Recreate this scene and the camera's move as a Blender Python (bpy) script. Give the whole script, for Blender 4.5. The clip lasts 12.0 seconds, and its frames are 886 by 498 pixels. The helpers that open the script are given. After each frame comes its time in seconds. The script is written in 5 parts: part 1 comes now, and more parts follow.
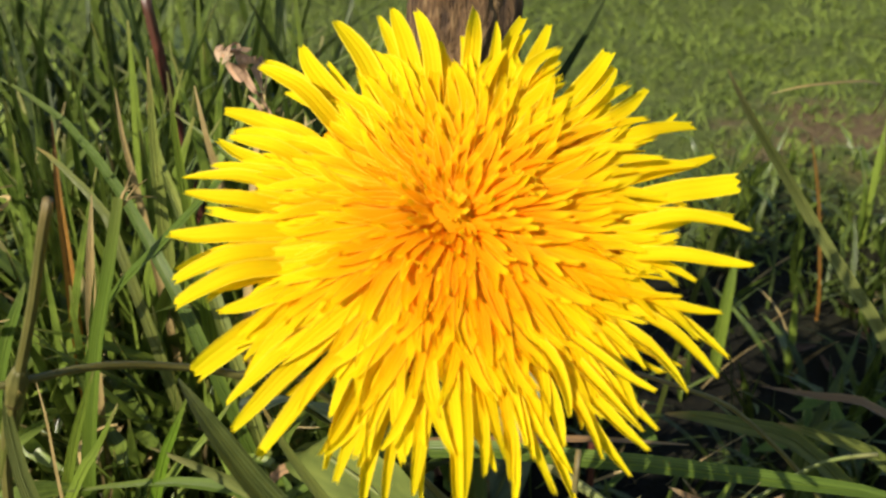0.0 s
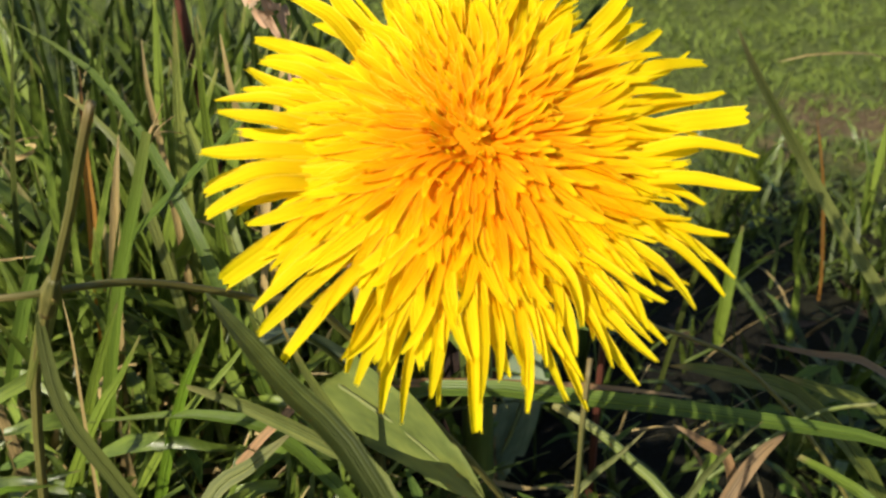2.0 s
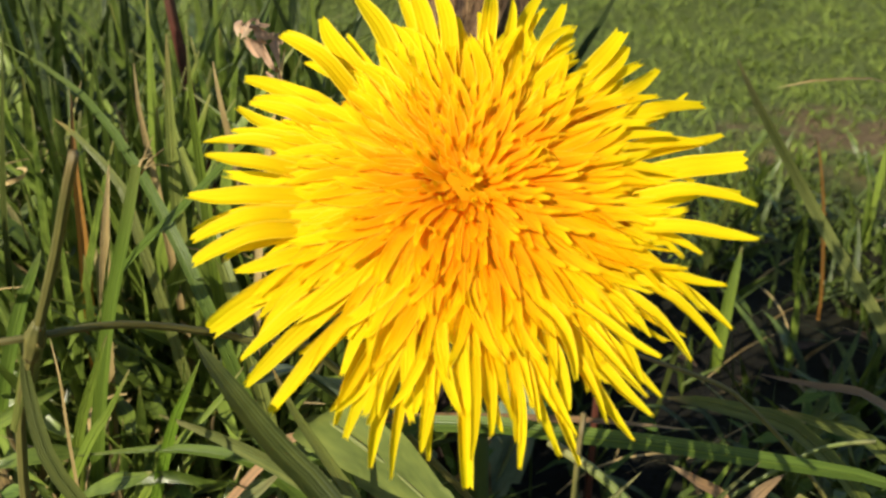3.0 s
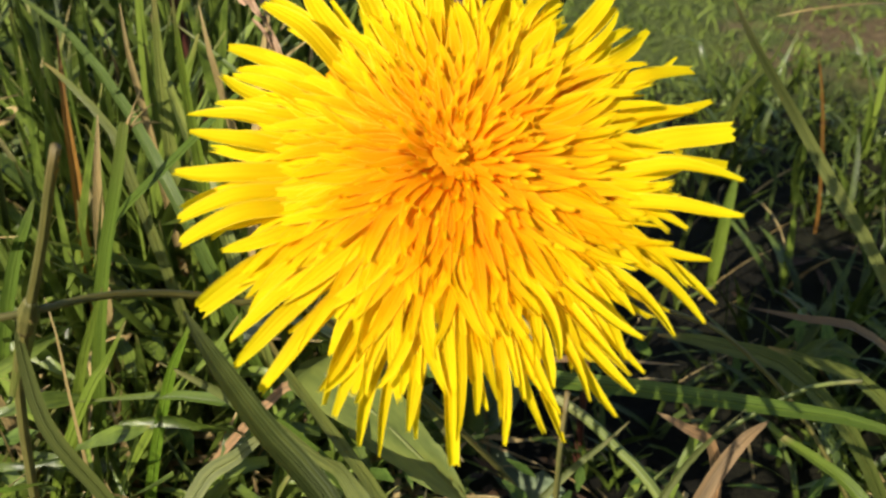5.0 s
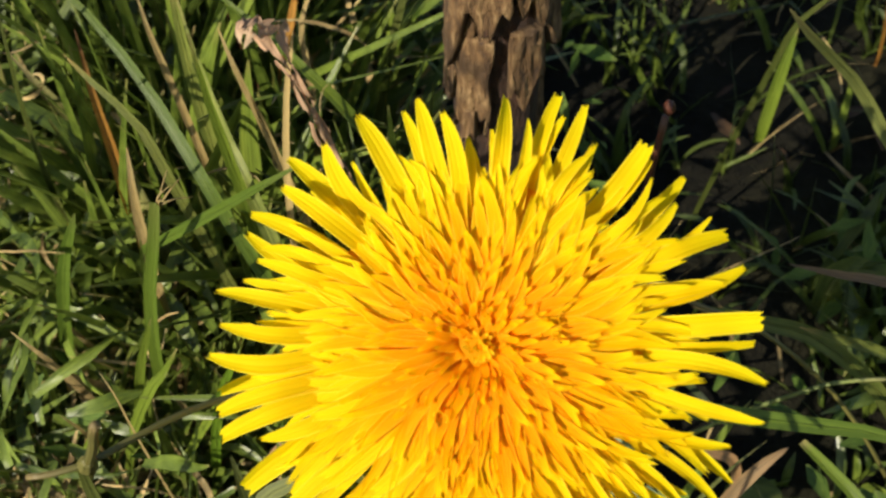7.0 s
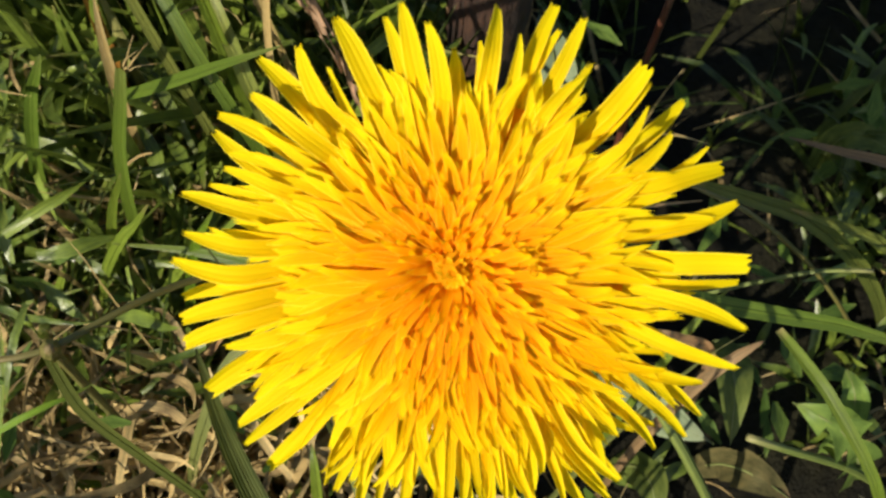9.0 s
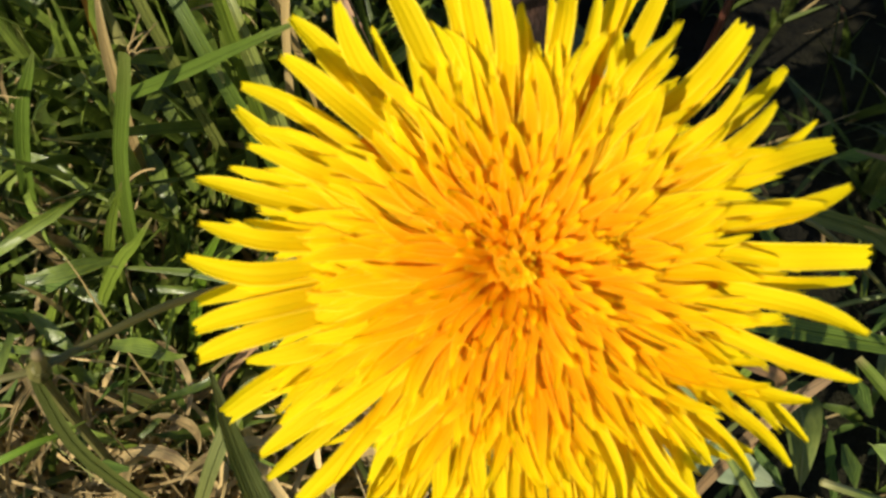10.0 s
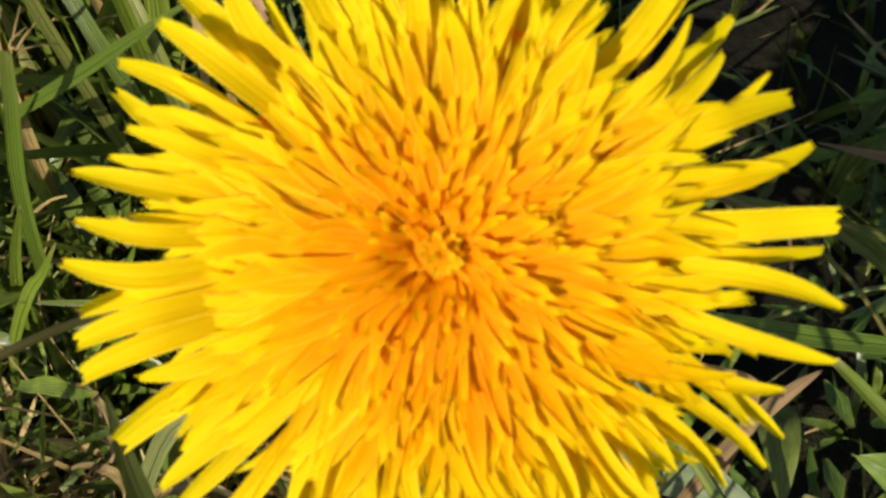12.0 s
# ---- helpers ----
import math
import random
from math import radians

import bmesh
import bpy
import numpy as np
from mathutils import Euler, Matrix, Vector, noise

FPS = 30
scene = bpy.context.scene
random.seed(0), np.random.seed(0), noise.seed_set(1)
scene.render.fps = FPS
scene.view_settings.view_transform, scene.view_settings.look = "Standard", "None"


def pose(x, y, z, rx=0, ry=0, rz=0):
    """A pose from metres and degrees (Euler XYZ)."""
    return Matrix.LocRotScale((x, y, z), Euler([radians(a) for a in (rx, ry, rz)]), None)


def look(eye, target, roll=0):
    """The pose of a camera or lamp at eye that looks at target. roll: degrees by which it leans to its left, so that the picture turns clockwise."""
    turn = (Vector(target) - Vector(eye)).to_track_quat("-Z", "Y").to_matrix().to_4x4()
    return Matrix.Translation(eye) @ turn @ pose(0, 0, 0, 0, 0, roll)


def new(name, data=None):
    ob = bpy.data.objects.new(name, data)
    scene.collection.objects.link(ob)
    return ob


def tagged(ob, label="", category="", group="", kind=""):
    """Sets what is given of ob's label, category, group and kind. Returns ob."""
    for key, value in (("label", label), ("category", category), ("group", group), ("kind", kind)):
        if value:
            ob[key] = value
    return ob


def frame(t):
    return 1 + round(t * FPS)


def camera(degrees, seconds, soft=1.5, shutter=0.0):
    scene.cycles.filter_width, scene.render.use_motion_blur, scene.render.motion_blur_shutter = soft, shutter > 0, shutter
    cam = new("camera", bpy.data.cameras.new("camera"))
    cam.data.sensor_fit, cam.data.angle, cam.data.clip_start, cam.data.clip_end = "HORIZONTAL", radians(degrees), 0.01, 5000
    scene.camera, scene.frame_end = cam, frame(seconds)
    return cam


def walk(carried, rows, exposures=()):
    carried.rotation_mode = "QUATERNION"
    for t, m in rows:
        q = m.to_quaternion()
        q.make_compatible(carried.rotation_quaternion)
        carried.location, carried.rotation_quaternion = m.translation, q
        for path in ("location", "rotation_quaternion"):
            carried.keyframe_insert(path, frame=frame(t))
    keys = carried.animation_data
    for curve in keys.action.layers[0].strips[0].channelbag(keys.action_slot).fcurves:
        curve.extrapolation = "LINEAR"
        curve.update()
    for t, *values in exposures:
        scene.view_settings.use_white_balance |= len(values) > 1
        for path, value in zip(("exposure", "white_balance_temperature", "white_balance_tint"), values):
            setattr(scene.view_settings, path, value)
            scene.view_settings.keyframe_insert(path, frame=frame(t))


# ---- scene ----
cam = camera(42.0, 12.0, soft=2.5)
cam.data.dof.use_dof = True
cam.data.dof.focus_distance = 0.106
cam.data.dof.aperture_fstop = 80.0
PATH = [
    (0, (0.01282, 0.01358, 0.10479), (0.0043, 1.8014, -0.7917), -1.26),
    (0.5, (0.01143, 0.01116, 0.10475), (-0.0109, 1.7973, -0.7948), -1.02),
    (1, (0.01155, 0.00954, 0.10571), (-0.0054, 1.7968, -0.7918), -0.84),
    (1.5, (0.01184, 0.00816, 0.10387), (-0.0015, 1.7910, -0.8024), -0.35),
    (2, (0.01148, 0.00732, 0.10030), (-0.0006, 1.8035, -0.7793), -0.08),
    (2.5, (0.01059, 0.00941, 0.09919), (0.0037, 1.8057, -0.7801), 0.14),
    (2.7, (0.01213, 0.01018, 0.10071), (-0.0016, 1.8059, -0.7797), 0.23),
    (4.3, (0.01167, 0.01115, 0.10680), (0.0131, 1.7428, -0.8939), -0.13),
    (4.5, (0.01242, 0.01233, 0.10806), (0.0116, 1.7264, -0.9224), -0.31),
    (5, (0.01353, 0.01396, 0.10982), (-0.0088, 1.6997, -0.9662), -0.47),
    (5.5, (0.01236, 0.02111, 0.11696), (-0.0184, 1.6266, -1.0754), -0.43),
    (6, (0.01540, 0.02920, 0.12875), (-0.0526, 1.5003, -1.2245), -1.67),
    (6.1, (0.01654, 0.03108, 0.13162), (-0.0608, 1.4806, -1.2443), -2.19),
    (6.5, (0.01861, 0.03678, 0.13561), (-0.0843, 1.3958, -1.3281), -3.87),
    (7, (0.01609, 0.04398, 0.14370), (-0.1096, 1.2433, -1.4519), -5.03),
    (7.2, (0.01537, 0.04549, 0.14483), (-0.1036, 1.1749, -1.5014), -4.99),
    (8.8, (0.01729, 0.05761, 0.14714), (-0.0800, 0.9146, -1.6573), -2.12),
    (9, (0.01684, 0.05730, 0.14646), (-0.0869, 0.8832, -1.6721), -2.84),
    (9.5, (0.01580, 0.05553, 0.14520), (-0.1429, 0.8739, -1.6728), -6.36),
    (10, (0.01206, 0.05800, 0.13258), (-0.0848, 0.9949, -1.6318), -1.89),
    (10.5, (0.01173, 0.05927, 0.12388), (-0.0319, 1.0693, -1.6018), -0.61),
    (11, (0.01159, 0.05941, 0.12258), (-0.0238, 1.0745, -1.6003), -0.96),
    (11.5, (0.01325, 0.05986, 0.12139), (-0.0280, 1.0706, -1.6039), -1.28),
    (12, (0.01497, 0.05887, 0.12280), (-0.0375, 1.0852, -1.5930), -2.09),
]
walk(cam, [(t, look(eye, target, roll)) for t, eye, target, roll in PATH], [(0, 0.61, 6500, 10), (5, 0.60, 6500, 10), (6.5, 0.55, 6600, 10), (9.5, 0.54, 6600, 10), (10.5, 0.41, 6650, 10), (12, 0.41, 6650, 10)])

# ---- light ----
world = bpy.data.worlds.new("sky")
scene.world = world
world.use_nodes = True
sky = world.node_tree.nodes.new("ShaderNodeTexSky")
sky.sky_type = "NISHITA"
sky.sun_disc = False
SUN_FROM = Vector((-0.53, -0.61, 0.57)).normalized()
sky.sun_elevation = math.asin(SUN_FROM.z)
sky.sun_rotation = math.atan2(SUN_FROM.x, SUN_FROM.y)
background = world.node_tree.nodes["Background"]
background.inputs["Strength"].default_value = 0.096
world.node_tree.links.new(sky.outputs["Color"], background.inputs["Color"])
sun = new("sun", bpy.data.lights.new("sun", "SUN"))
sun.data.energy = 5.0
sun.data.angle = radians(0.5)
sun.data.color = (1.0, 0.91, 0.75)
sun.matrix_world = look(SUN_FROM * 5, (0, 0, 0))


# ---- materials ----
def material(name):
    m = bpy.data.materials.new(name)
    m.use_nodes = True
    t = m.node_tree
    return m, t, t.nodes["Principled BSDF"]


def node(t, kind, **values):
    n = t.nodes.new(kind)
    for key, value in values.items():
        n.inputs[key.replace("_", " ")].default_value = value
    return n


def ramp(t, source, stops):
    r = t.nodes.new("ShaderNodeValToRGB")
    while len(r.color_ramp.elements) < len(stops):
        r.color_ramp.elements.new(0.5)
    for e, (at, colour) in zip(r.color_ramp.elements, stops):
        e.position = at
        e.color = (*colour, 1)
    t.links.new(source, r.inputs["Fac"])
    return r.outputs["Color"]


def mix(t, fac, a, b, blend="MIX"):
    n = t.nodes.new("ShaderNodeMix")
    n.data_type = "RGBA"
    n.blend_type = blend
    for socket, value in ((n.inputs[0], fac), (n.inputs[6], a), (n.inputs[7], b)):
        if isinstance(value, bpy.types.NodeSocket):
            t.links.new(value, socket)
        else:
            socket.default_value = value if not isinstance(value, tuple) else (*value, 1)
    return n.outputs[2]


def bump(t, bsdf, height, strength, distance):
    b = node(t, "ShaderNodeBump", Strength=strength, Distance=distance)
    t.links.new(height, b.inputs["Height"])
    t.links.new(b.outputs["Normal"], bsdf.inputs["Normal"])


def leafy(m, t, bsdf, colour, share):
    """Lets some light through a thin leaf or petal."""
    through_light = t.nodes.new("ShaderNodeBsdfTranslucent")
    t.links.new(colour, through_light.inputs["Color"])
    both = t.nodes.new("ShaderNodeMixShader")
    both.inputs[0].default_value = share
    t.links.new(bsdf.outputs[0], both.inputs[1])
    t.links.new(through_light.outputs[0], both.inputs[2])
    t.links.new(both.outputs[0], t.nodes["Material Output"].inputs["Surface"])


def grass_material(name, dark, light, tip, rough=0.42, share=0.24, island=False, tip_from=0.86, specular=0.32, grooves=0.12, stretch=(9.0, 2.6)):
    m, t, bsdf = material(name)
    uv = t.nodes.new("ShaderNodeUVMap")
    split = t.nodes.new("ShaderNodeSeparateXYZ")
    t.links.new(uv.outputs["UV"], split.inputs[0])
    if island:
        chance = t.nodes.new("ShaderNodeNewGeometry").outputs["Random Per Island"]
    else:
        chance = t.nodes.new("ShaderNodeObjectInfo").outputs["Random"]
    coords = t.nodes.new("ShaderNodeTexCoord")
    grain = node(t, "ShaderNodeTexNoise", Scale=420.0, Detail=4.0)
    t.links.new(coords.outputs["Object"], grain.inputs["Vector"])
    base = ramp(t, chance, [(0.0, dark), (0.5, tuple(a + (0.26 if island else 0.5) * (b - a) for a, b in zip(dark, light))), (1.0, light)])
    spotted = mix(t, ramp(t, grain.outputs["Fac"], [(0.35, (0, 0, 0)), (0.7, (0.65, 0.65, 0.65))]), base, light)
    drawn = t.nodes.new("ShaderNodeCombineXYZ")
    for k, (source, factor) in enumerate(((split.outputs["X"], stretch[0]), (split.outputs["Y"], stretch[1]), (chance, 60.0))):
        times = t.nodes.new("ShaderNodeMath")
        times.operation = "MULTIPLY"
        times.inputs[1].default_value = factor
        t.links.new(source, times.inputs[0])
        t.links.new(times.outputs[0], drawn.inputs[k])
    streak = node(t, "ShaderNodeTexNoise", Scale=1.0, Detail=3.0, Roughness=0.6)
    t.links.new(drawn.outputs[0], streak.inputs["Vector"])
    spotted = mix(t, 0.75, spotted, ramp(t, streak.outputs["Fac"], [(0.30, (0.42, 0.46, 0.40)), (0.5, (0.95, 0.95, 0.9)), (0.72, (1.55, 1.40, 1.25))]), "MULTIPLY")
    tipped = mix(t, ramp(t, split.outputs["Y"], [(tip_from, (0, 0, 0)), (1.0, (1, 1, 1))]), spotted, tip)
    veins = t.nodes.new("ShaderNodeMath")
    veins.operation = "SINE"
    scaled = t.nodes.new("ShaderNodeMath")
    scaled.operation = "MULTIPLY"
    scaled.inputs[1].default_value = 44.0
    t.links.new(split.outputs["X"], scaled.inputs[0])
    t.links.new(scaled.outputs[0], veins.inputs[0])
    lined = mix(t, grooves, tipped, ramp(t, veins.outputs[0], [(0.0, (0.35, 0.35, 0.35)), (1.0, (1, 1, 1))]), "MULTIPLY")
    t.links.new(lined, bsdf.inputs["Base Color"])
    bsdf.inputs["Roughness"].default_value = rough
    bsdf.inputs["Specular IOR Level"].default_value = specular
    bump(t, bsdf, veins.outputs[0], 0.4 if grooves > 0.08 else 0.06, 0.00007)
    leafy(m, t, bsdf, lined, share)
    return m


def petal_material(name, base, middle, tip, rim=0.6, island=False, share=0.62):
    m, t, bsdf = material(name)
    uv = t.nodes.new("ShaderNodeUVMap")
    split = t.nodes.new("ShaderNodeSeparateXYZ")
    t.links.new(uv.outputs["UV"], split.inputs[0])
    along = ramp(t, split.outputs["Y"], [(0.0, base), (0.66, middle), (0.90, tip)])
    chance = t.nodes.new("ShaderNodeNewGeometry").outputs["Random Per Island"] if island else t.nodes.new("ShaderNodeObjectInfo").outputs["Random"]
    varied = mix(t, ramp(t, chance, [(0.0, (0, 0, 0)), (1.0, (0.35, 0.35, 0.35))]), along, middle)
    veins = t.nodes.new("ShaderNodeMath")
    veins.operation = "SINE"
    scaled = t.nodes.new("ShaderNodeMath")
    scaled.operation = "MULTIPLY"
    scaled.inputs[1].default_value = 25.1
    t.links.new(split.outputs["X"], scaled.inputs[0])
    t.links.new(scaled.outputs[0], veins.inputs[0])
    lined = mix(t, 0.14, varied, ramp(t, veins.outputs[0], [(0.0, (0.90, 0.74, 0.4)), (1.0, (1, 1, 1))]), "MULTIPLY")
    off = t.nodes.new("ShaderNodeMath")
    off.operation = "SUBTRACT"
    off.inputs[1].default_value = 0.5
    t.links.new(split.outputs["X"], off.inputs[0])
    out = t.nodes.new("ShaderNodeMath")
    out.operation = "ABSOLUTE"
    t.links.new(off.outputs[0], out.inputs[0])
    # Pale rims: light through the thin petal edges is put into the colour.
    lined = mix(t, ramp(t, out.outputs[0], [(0.42, (0, 0, 0)), (0.48, (rim, rim, rim))]), lined, (0.97, 0.78, 0.06))
    t.links.new(lined, bsdf.inputs["Base Color"])
    bsdf.inputs["Roughness"].default_value = 0.7
    bsdf.inputs["Specular IOR Level"].default_value = 0.1
    bump(t, bsdf, veins.outputs[0], 0.35, 0.00006)
    leafy(m, t, bsdf, lined, share)
    return m


petal_outer = petal_material("petal_outer", (0.86, 0.54, 0.003), (0.87, 0.64, 0.003), (0.88, 0.73, 0.004), share=0.50)
petal_middle = petal_material("petal_middle", (0.94, 0.52, 0.002), (0.94, 0.61, 0.002), (0.95, 0.78, 0.004), share=0.62)
petal_mid_young = petal_material("petal_mid_young", (0.94, 0.47, 0.002), (0.94, 0.55, 0.002), (0.95, 0.77, 0.004), island=True)
petal_inner = petal_material("petal_inner", (0.95, 0.42, 0.002), (0.95, 0.48, 0.002), (0.96, 0.73, 0.004), island=True, share=0.64)
petal_bud = petal_material("petal_bud", (0.93, 0.48, 0.003), (0.95, 0.66, 0.006), (0.96, 0.80, 0.03))
petal_bed = petal_material("petal_bed", (0.92, 0.44, 0.002), (0.92, 0.44, 0.002), (0.92, 0.44, 0.002), rim=0.0)

blade_fresh = grass_material("blade_fresh", (0.085, 0.135, 0.013), (0.150, 0.210, 0.025), (0.250, 0.220, 0.073), tip_from=0.94)
blade_bright = grass_material("blade_bright", (0.120, 0.220, 0.016), (0.170, 0.280, 0.025), (0.200, 0.250, 0.040))
blade_dark = grass_material("blade_dark", (0.044, 0.058, 0.010), (0.072, 0.088, 0.018), (0.080, 0.095, 0.025), rough=0.58, specular=0.16)
# Near-black green: the blades' own shade behind the flower is put into the colour.
blade_shaded = grass_material("blade_shaded", (0.014, 0.026, 0.004), (0.022, 0.038, 0.006), (0.03, 0.04, 0.01), rough=0.6, specular=0.12, share=0.08)
blade_mid = grass_material("blade_mid", (0.060, 0.105, 0.011), (0.100, 0.155, 0.020), (0.120, 0.150, 0.030))
blade_pale = grass_material("blade_pale", (0.170, 0.210, 0.040), (0.250, 0.280, 0.065), (0.360, 0.280, 0.105), tip_from=0.9)
blade_greyish = grass_material("blade_greyish", (0.095, 0.115, 0.030), (0.145, 0.165, 0.045), (0.2, 0.18, 0.07), rough=0.5)
blade_olive = grass_material("blade_olive", (0.085, 0.115, 0.022), (0.140, 0.160, 0.036), (0.340, 0.240, 0.081), tip_from=0.9)
blade_dry = grass_material("blade_dry", (0.260, 0.190, 0.069), (0.400, 0.300, 0.129), (0.500, 0.380, 0.177), rough=0.6, share=0.2)
blade_rust = grass_material("blade_rust", (0.34, 0.155, 0.026), (0.46, 0.23, 0.045), (0.160, 0.080, 0.033), rough=0.6, share=0.2)
straw_red = grass_material("straw_red", (0.200, 0.115, 0.052), (0.330, 0.200, 0.096), (0.420, 0.300, 0.153), rough=0.6, share=0.1)
dead_pink = grass_material("dead_pink", (0.30, 0.19, 0.115), (0.42, 0.27, 0.175), (0.46, 0.34, 0.21), rough=0.7, share=0.2)
litter_brown = grass_material("litter_brown", (0.028, 0.014, 0.006), (0.10, 0.058, 0.026), (0.12, 0.075, 0.036), rough=0.75, share=0.05, island=True)
blade_brown = grass_material("blade_brown", (0.110, 0.070, 0.032), (0.19, 0.125, 0.06), (0.18, 0.12, 0.06), rough=0.6, share=0.08)
stalk_brown = grass_material("stalk_brown", (0.090, 0.088, 0.024), (0.135, 0.125, 0.036), (0.160, 0.120, 0.045), rough=0.5, share=0.05)
stalk_green = grass_material("stalk_green", (0.095, 0.135, 0.030), (0.145, 0.180, 0.048), (0.250, 0.240, 0.096), rough=0.45, share=0.1)
stalk_maroon = grass_material("stalk_maroon", (0.050, 0.016, 0.012), (0.085, 0.030, 0.019), (0.080, 0.040, 0.025), rough=0.4, share=0.03)
turf_green = grass_material("turf_green", (0.022, 0.044, 0.006), (0.190, 0.258, 0.040), (0.230, 0.220, 0.060), island=True, tip_from=0.93, rough=0.30, specular=0.5, share=0.17)
# Darker copy of turf_green: shade among the rear blades is put into the colour.
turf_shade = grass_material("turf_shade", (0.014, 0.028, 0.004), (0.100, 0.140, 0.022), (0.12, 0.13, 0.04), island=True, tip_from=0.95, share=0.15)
turf_pale = grass_material("turf_pale", (0.160, 0.190, 0.040), (0.360, 0.350, 0.130), (0.420, 0.330, 0.150), island=True, tip_from=0.85)
turf_straw = grass_material("turf_straw", (0.085, 0.055, 0.020), (0.64, 0.48, 0.21), (0.66, 0.51, 0.25), rough=0.65, share=0.15, island=True)
lawn_green = grass_material("lawn_green", (0.135, 0.195, 0.028), (0.215, 0.280, 0.046), (0.225, 0.26, 0.06), island=True, tip_from=0.9, rough=0.55)
leaf_green = grass_material("leaf_green", (0.060, 0.115, 0.018), (0.120, 0.185, 0.036), (0.150, 0.190, 0.045), island=True, rough=0.55, specular=0.2)
leaf_dandelion = grass_material("leaf_dandelion", (0.075, 0.105, 0.022), (0.12, 0.152, 0.034), (0.13, 0.15, 0.04), rough=0.55, specular=0.22, grooves=0.04, stretch=(4.0, 6.0))
leaf_fresh = grass_material("leaf_fresh", (0.095, 0.165, 0.030), (0.140, 0.215, 0.045), (0.15, 0.20, 0.05), rough=0.5, specular=0.22, grooves=0.04, stretch=(4.0, 6.0))
leaf_withered = grass_material("leaf_withered", (0.028, 0.026, 0.011), (0.110, 0.098, 0.040), (0.10, 0.06, 0.035), rough=0.7, specular=0.12, grooves=0.05, stretch=(5.0, 9.0))
leaf_rib = grass_material("leaf_rib", (0.17, 0.21, 0.07), (0.21, 0.24, 0.09), (0.16, 0.19, 0.06), rough=0.55, specular=0.22)
leaf_glaucous = grass_material("leaf_glaucous", (0.14, 0.19, 0.11), (0.19, 0.24, 0.145), (0.18, 0.21, 0.13), rough=0.6, specular=0.22, grooves=0.04, stretch=(4.0, 6.0))


def soil_material():
    m, t, bsdf = material("soil")
    coords = t.nodes.new("ShaderNodeTexCoord")
    coarse = node(t, "ShaderNodeTexNoise", Scale=22.0, Detail=5.0)
    fine = node(t, "ShaderNodeTexNoise", Scale=520.0, Detail=5.0, Roughness=0.7)
    for n in (coarse, fine):
        t.links.new(coords.outputs["Object"], n.inputs["Vector"])
    # Earth near-black: deep shade round and beyond the flower is put into its colour.
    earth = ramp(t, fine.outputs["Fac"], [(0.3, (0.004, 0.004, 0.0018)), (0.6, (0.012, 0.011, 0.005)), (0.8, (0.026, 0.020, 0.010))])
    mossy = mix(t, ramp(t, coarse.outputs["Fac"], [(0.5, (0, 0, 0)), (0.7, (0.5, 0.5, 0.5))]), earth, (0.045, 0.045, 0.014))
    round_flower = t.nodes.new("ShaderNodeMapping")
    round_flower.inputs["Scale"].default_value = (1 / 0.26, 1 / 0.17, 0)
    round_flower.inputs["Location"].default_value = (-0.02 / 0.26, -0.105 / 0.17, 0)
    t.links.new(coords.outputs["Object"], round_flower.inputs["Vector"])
    dark_soil = t.nodes.new("ShaderNodeTexGradient")
    dark_soil.gradient_type = "SPHERICAL"
    t.links.new(round_flower.outputs[0], dark_soil.inputs["Vector"])
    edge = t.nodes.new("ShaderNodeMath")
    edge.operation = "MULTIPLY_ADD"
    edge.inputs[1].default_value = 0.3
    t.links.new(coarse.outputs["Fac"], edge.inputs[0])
    t.links.new(dark_soil.outputs["Fac"], edge.inputs[2])
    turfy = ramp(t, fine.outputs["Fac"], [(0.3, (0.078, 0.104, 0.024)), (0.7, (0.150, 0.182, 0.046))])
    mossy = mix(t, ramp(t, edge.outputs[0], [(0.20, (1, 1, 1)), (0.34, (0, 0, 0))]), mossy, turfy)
    place = t.nodes.new("ShaderNodeMapping")
    place.inputs["Scale"].default_value = (1 / 0.05, 1 / 0.034, 0)
    place.inputs["Location"].default_value = (-0.118 / 0.05, -0.280 / 0.034, 0)
    t.links.new(coords.outputs["Object"], place.inputs["Vector"])
    patch = t.nodes.new("ShaderNodeTexGradient")
    patch.gradient_type = "SPHERICAL"
    t.links.new(place.outputs[0], patch.inputs["Vector"])
    trodden = ramp(t, fine.outputs["Fac"], [(0.3, (0.11, 0.072, 0.038)), (0.7, (0.24, 0.16, 0.085))])
    broken = node(t, "ShaderNodeTexNoise", Scale=70.0, Detail=4.0)
    t.links.new(coords.outputs["Object"], broken.inputs["Vector"])
    patchy = mix(t, 1.0, patch.outputs["Fac"], ramp(t, broken.outputs["Fac"], [(0.35, (0.1, 0.1, 0.1)), (0.65, (1.6, 1.6, 1.6))]), "MULTIPLY")
    mossy = mix(t, ramp(t, patchy, [(0.06, (0, 0, 0)), (0.45, (0.9, 0.9, 0.9))]), mossy, trodden)
    t.links.new(mossy, bsdf.inputs["Base Color"])
    bsdf.inputs["Roughness"].default_value = 0.95
    bsdf.inputs["Specular IOR Level"].default_value = 0.2
    bump(t, bsdf, fine.outputs["Fac"], 1.0, 0.004)
    return m


